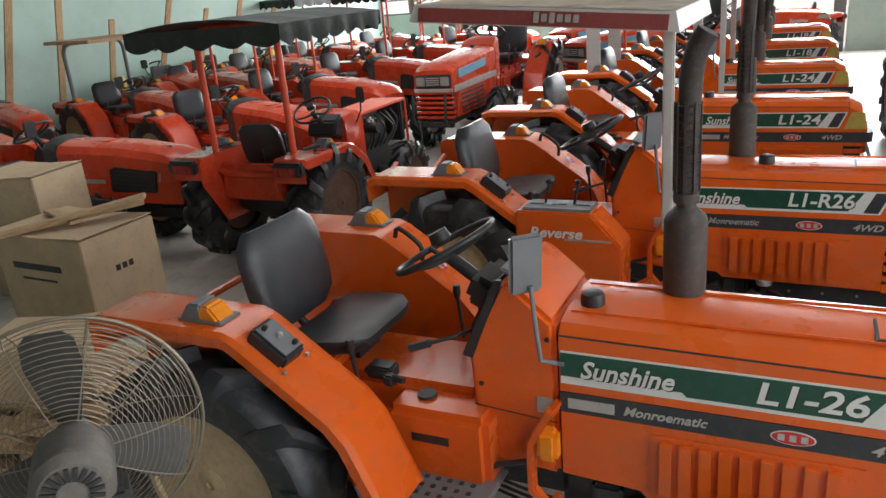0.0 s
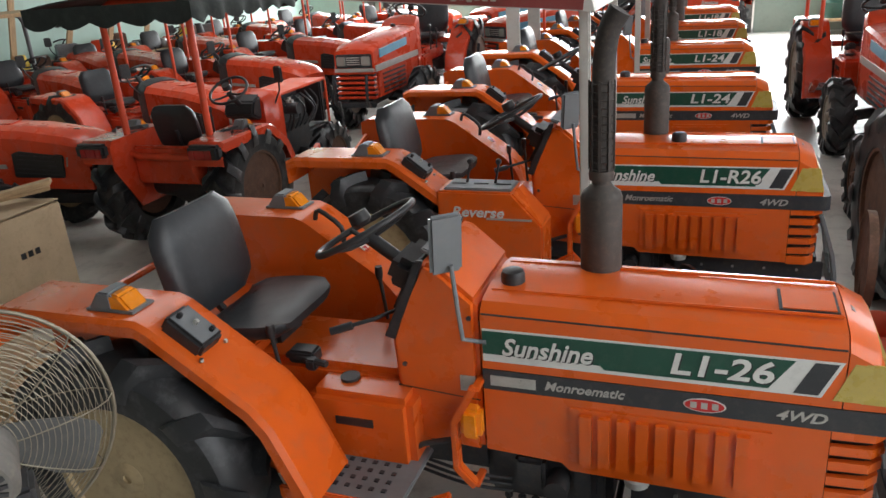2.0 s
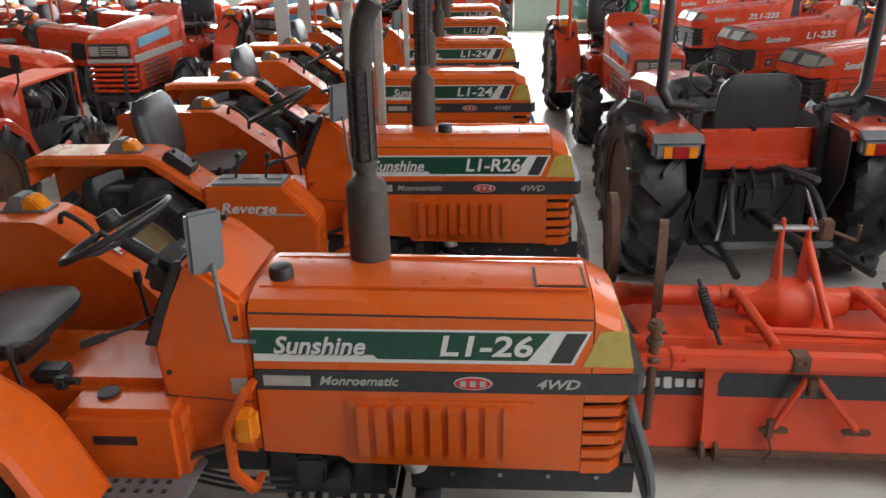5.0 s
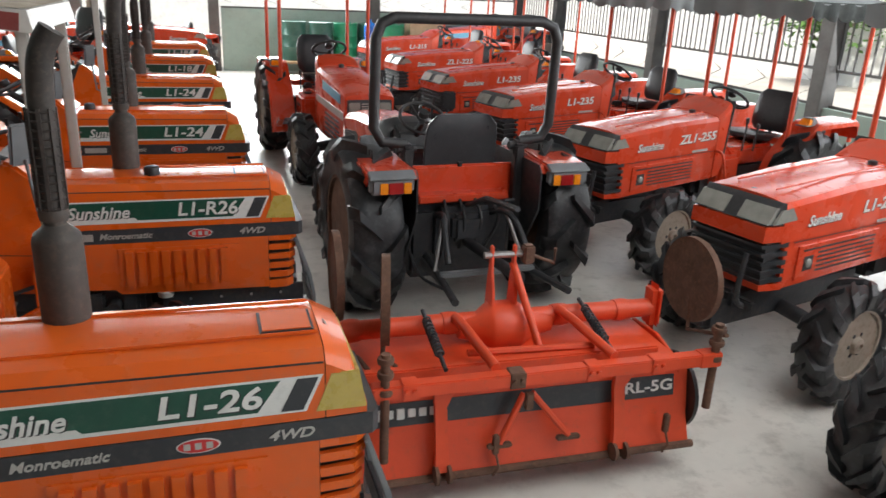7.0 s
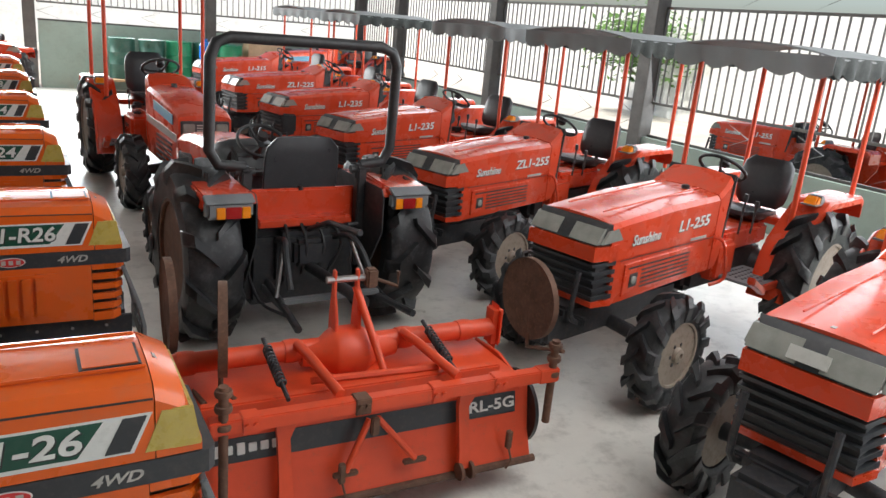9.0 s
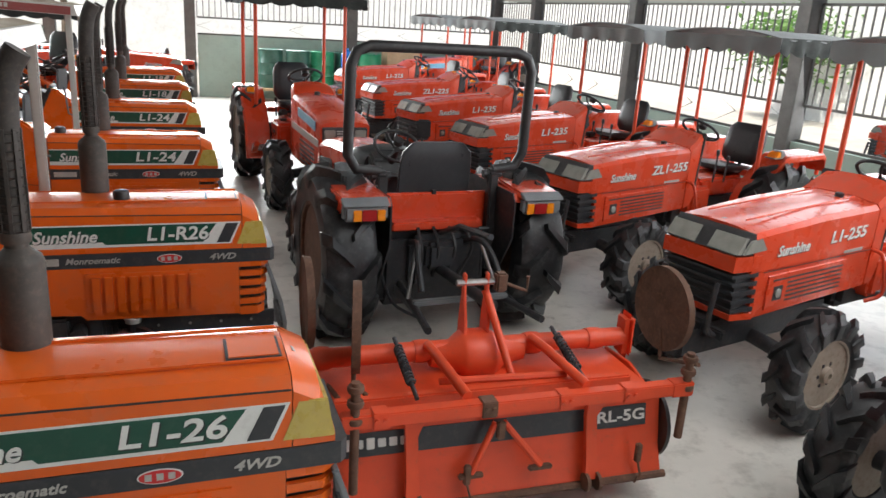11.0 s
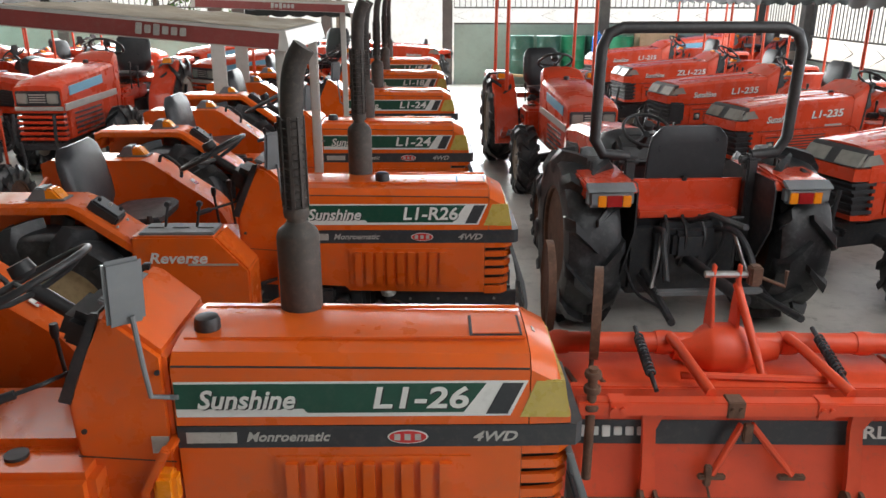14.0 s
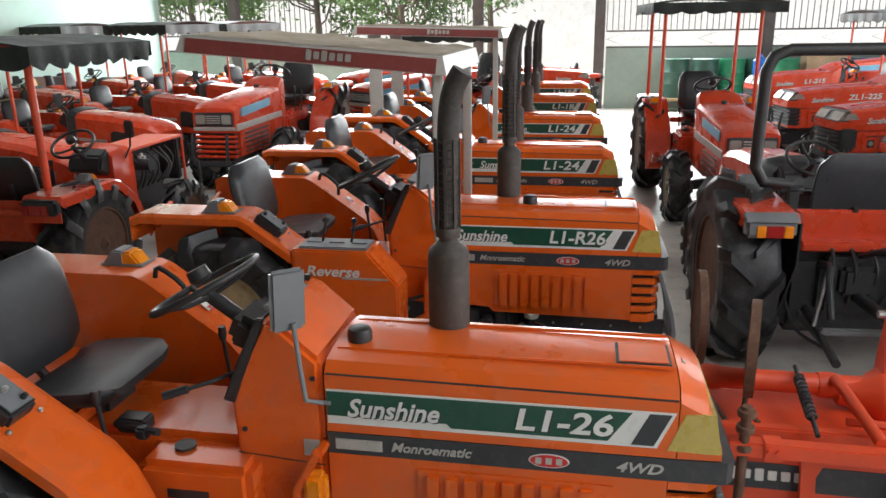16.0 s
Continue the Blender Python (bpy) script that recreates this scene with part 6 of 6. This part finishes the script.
for k in range(16):
    r = random.random
    h = 0.12 + 0.3 * r()
    m = (YELLOW, RUST, BLACK, MIDGREY, STEEL, DULLRED)[k % 6]
    shape = box((0, 0, h / 2), (0.2 + 0.2 * r(), 0.2 + 0.2 * r(), h), 0.02) if k % 2 else lathe([(0.1, 0), (0.12, h * 0.5), (0.08, h)], 18, Matrix(((1, 0, 0, 0), (0, 0, 1, 0), (0, 1, 0, 0), (0, 0, 0, 1))))
    ob = to_object("machine_part", shape, m)
    ob.matrix_basis = pose(-10.6 + 0.3 * (r() - 0.5), 7.8 + 0.36 * k, 0.93, 0, 0, 90 * r())
    tagged(ob, "greasy spare machine part lying on the bench", "spare part", "spare parts on the bench")


# ---- outside ----
def tree(m, seed, height, label):
    random.seed(seed)
    root = thing("tree", label, "tree", m, "trees outside the hall")
    trunk = [tube([(0, 0, -0.15), (0.1, 0.05, height * 0.3), (-0.05, 0.1, height * 0.6)], [0.16, 0.14, 0.13, 0.12, 0.11, 0.1, 0.09, 0.08], 8, 3)]
    tips = []
    for k in range(9):
        a, z0 = random.uniform(0, 6.28), height * random.uniform(0.3, 0.6)
        rr = height * random.uniform(0.18, 0.36)
        tip_ = (rr * math.cos(a), rr * math.sin(a), z0 + height * random.uniform(0.1, 0.35))
        trunk.append(tube([(0, 0.05, z0), (tip_[0] * 0.5, tip_[1] * 0.5, z0 + 0.3), tip_], 0.035, 6))
        tips.append(tip_)
    part("trunk", merged(*trunk), BARK, root)
    pts, faces = [], []
    for t_ in tips:
        for k in range(260):
            c_ = Vector(t_) + Vector((random.gauss(0, 0.5), random.gauss(0, 0.5), random.gauss(0, 0.4)))
            u = Vector((random.gauss(0, 1), random.gauss(0, 1), random.gauss(0, 1))).normalized()
            v = u.orthogonal().normalized()
            L, W = random.uniform(0.09, 0.18), random.uniform(0.03, 0.06)
            b_ = len(pts)
            pts += [c_ - u * L, c_ + v * W, c_ + u * L, c_ - v * W]
            faces.append((b_, b_ + 1, b_ + 2, b_ + 3))
    bm = emit(pts, faces)
    part("crown", bm, LEAF, root)["kind"] = "stuff"


for k, (x, y, h) in enumerate(((-13, 24, 5.5), (-9.0, 26, 6.0), (-5.5, 25, 5.0), (-3, 30, 7.0), (18.5, 16.5, 3.4))):
    tree(pose(x, y, -0.15), 10 + k, h, "leafy green tree in the yard")
for x, y, h in ((11.9, 2.0, 98), (12.1, 6.0, 93)):
    copy_thing(firstred, pose(x, y, -0.15, 0, 0, h))
yard = structure("yard_wall", box((20.5, 8, 1.6), (0.3, 60, 3.6)), surface("whitewashed_wall", (0.75, 0.76, 0.74), 0.8, var=0.06, dirt_amount=0.3, scale=0.8), "whitewashed wall across the yard")
structure("yard_wall_far", box((0, 38, 1.6), (60, 0.3, 3.6)), yard.data.materials[0], "whitewashed wall across the yard")
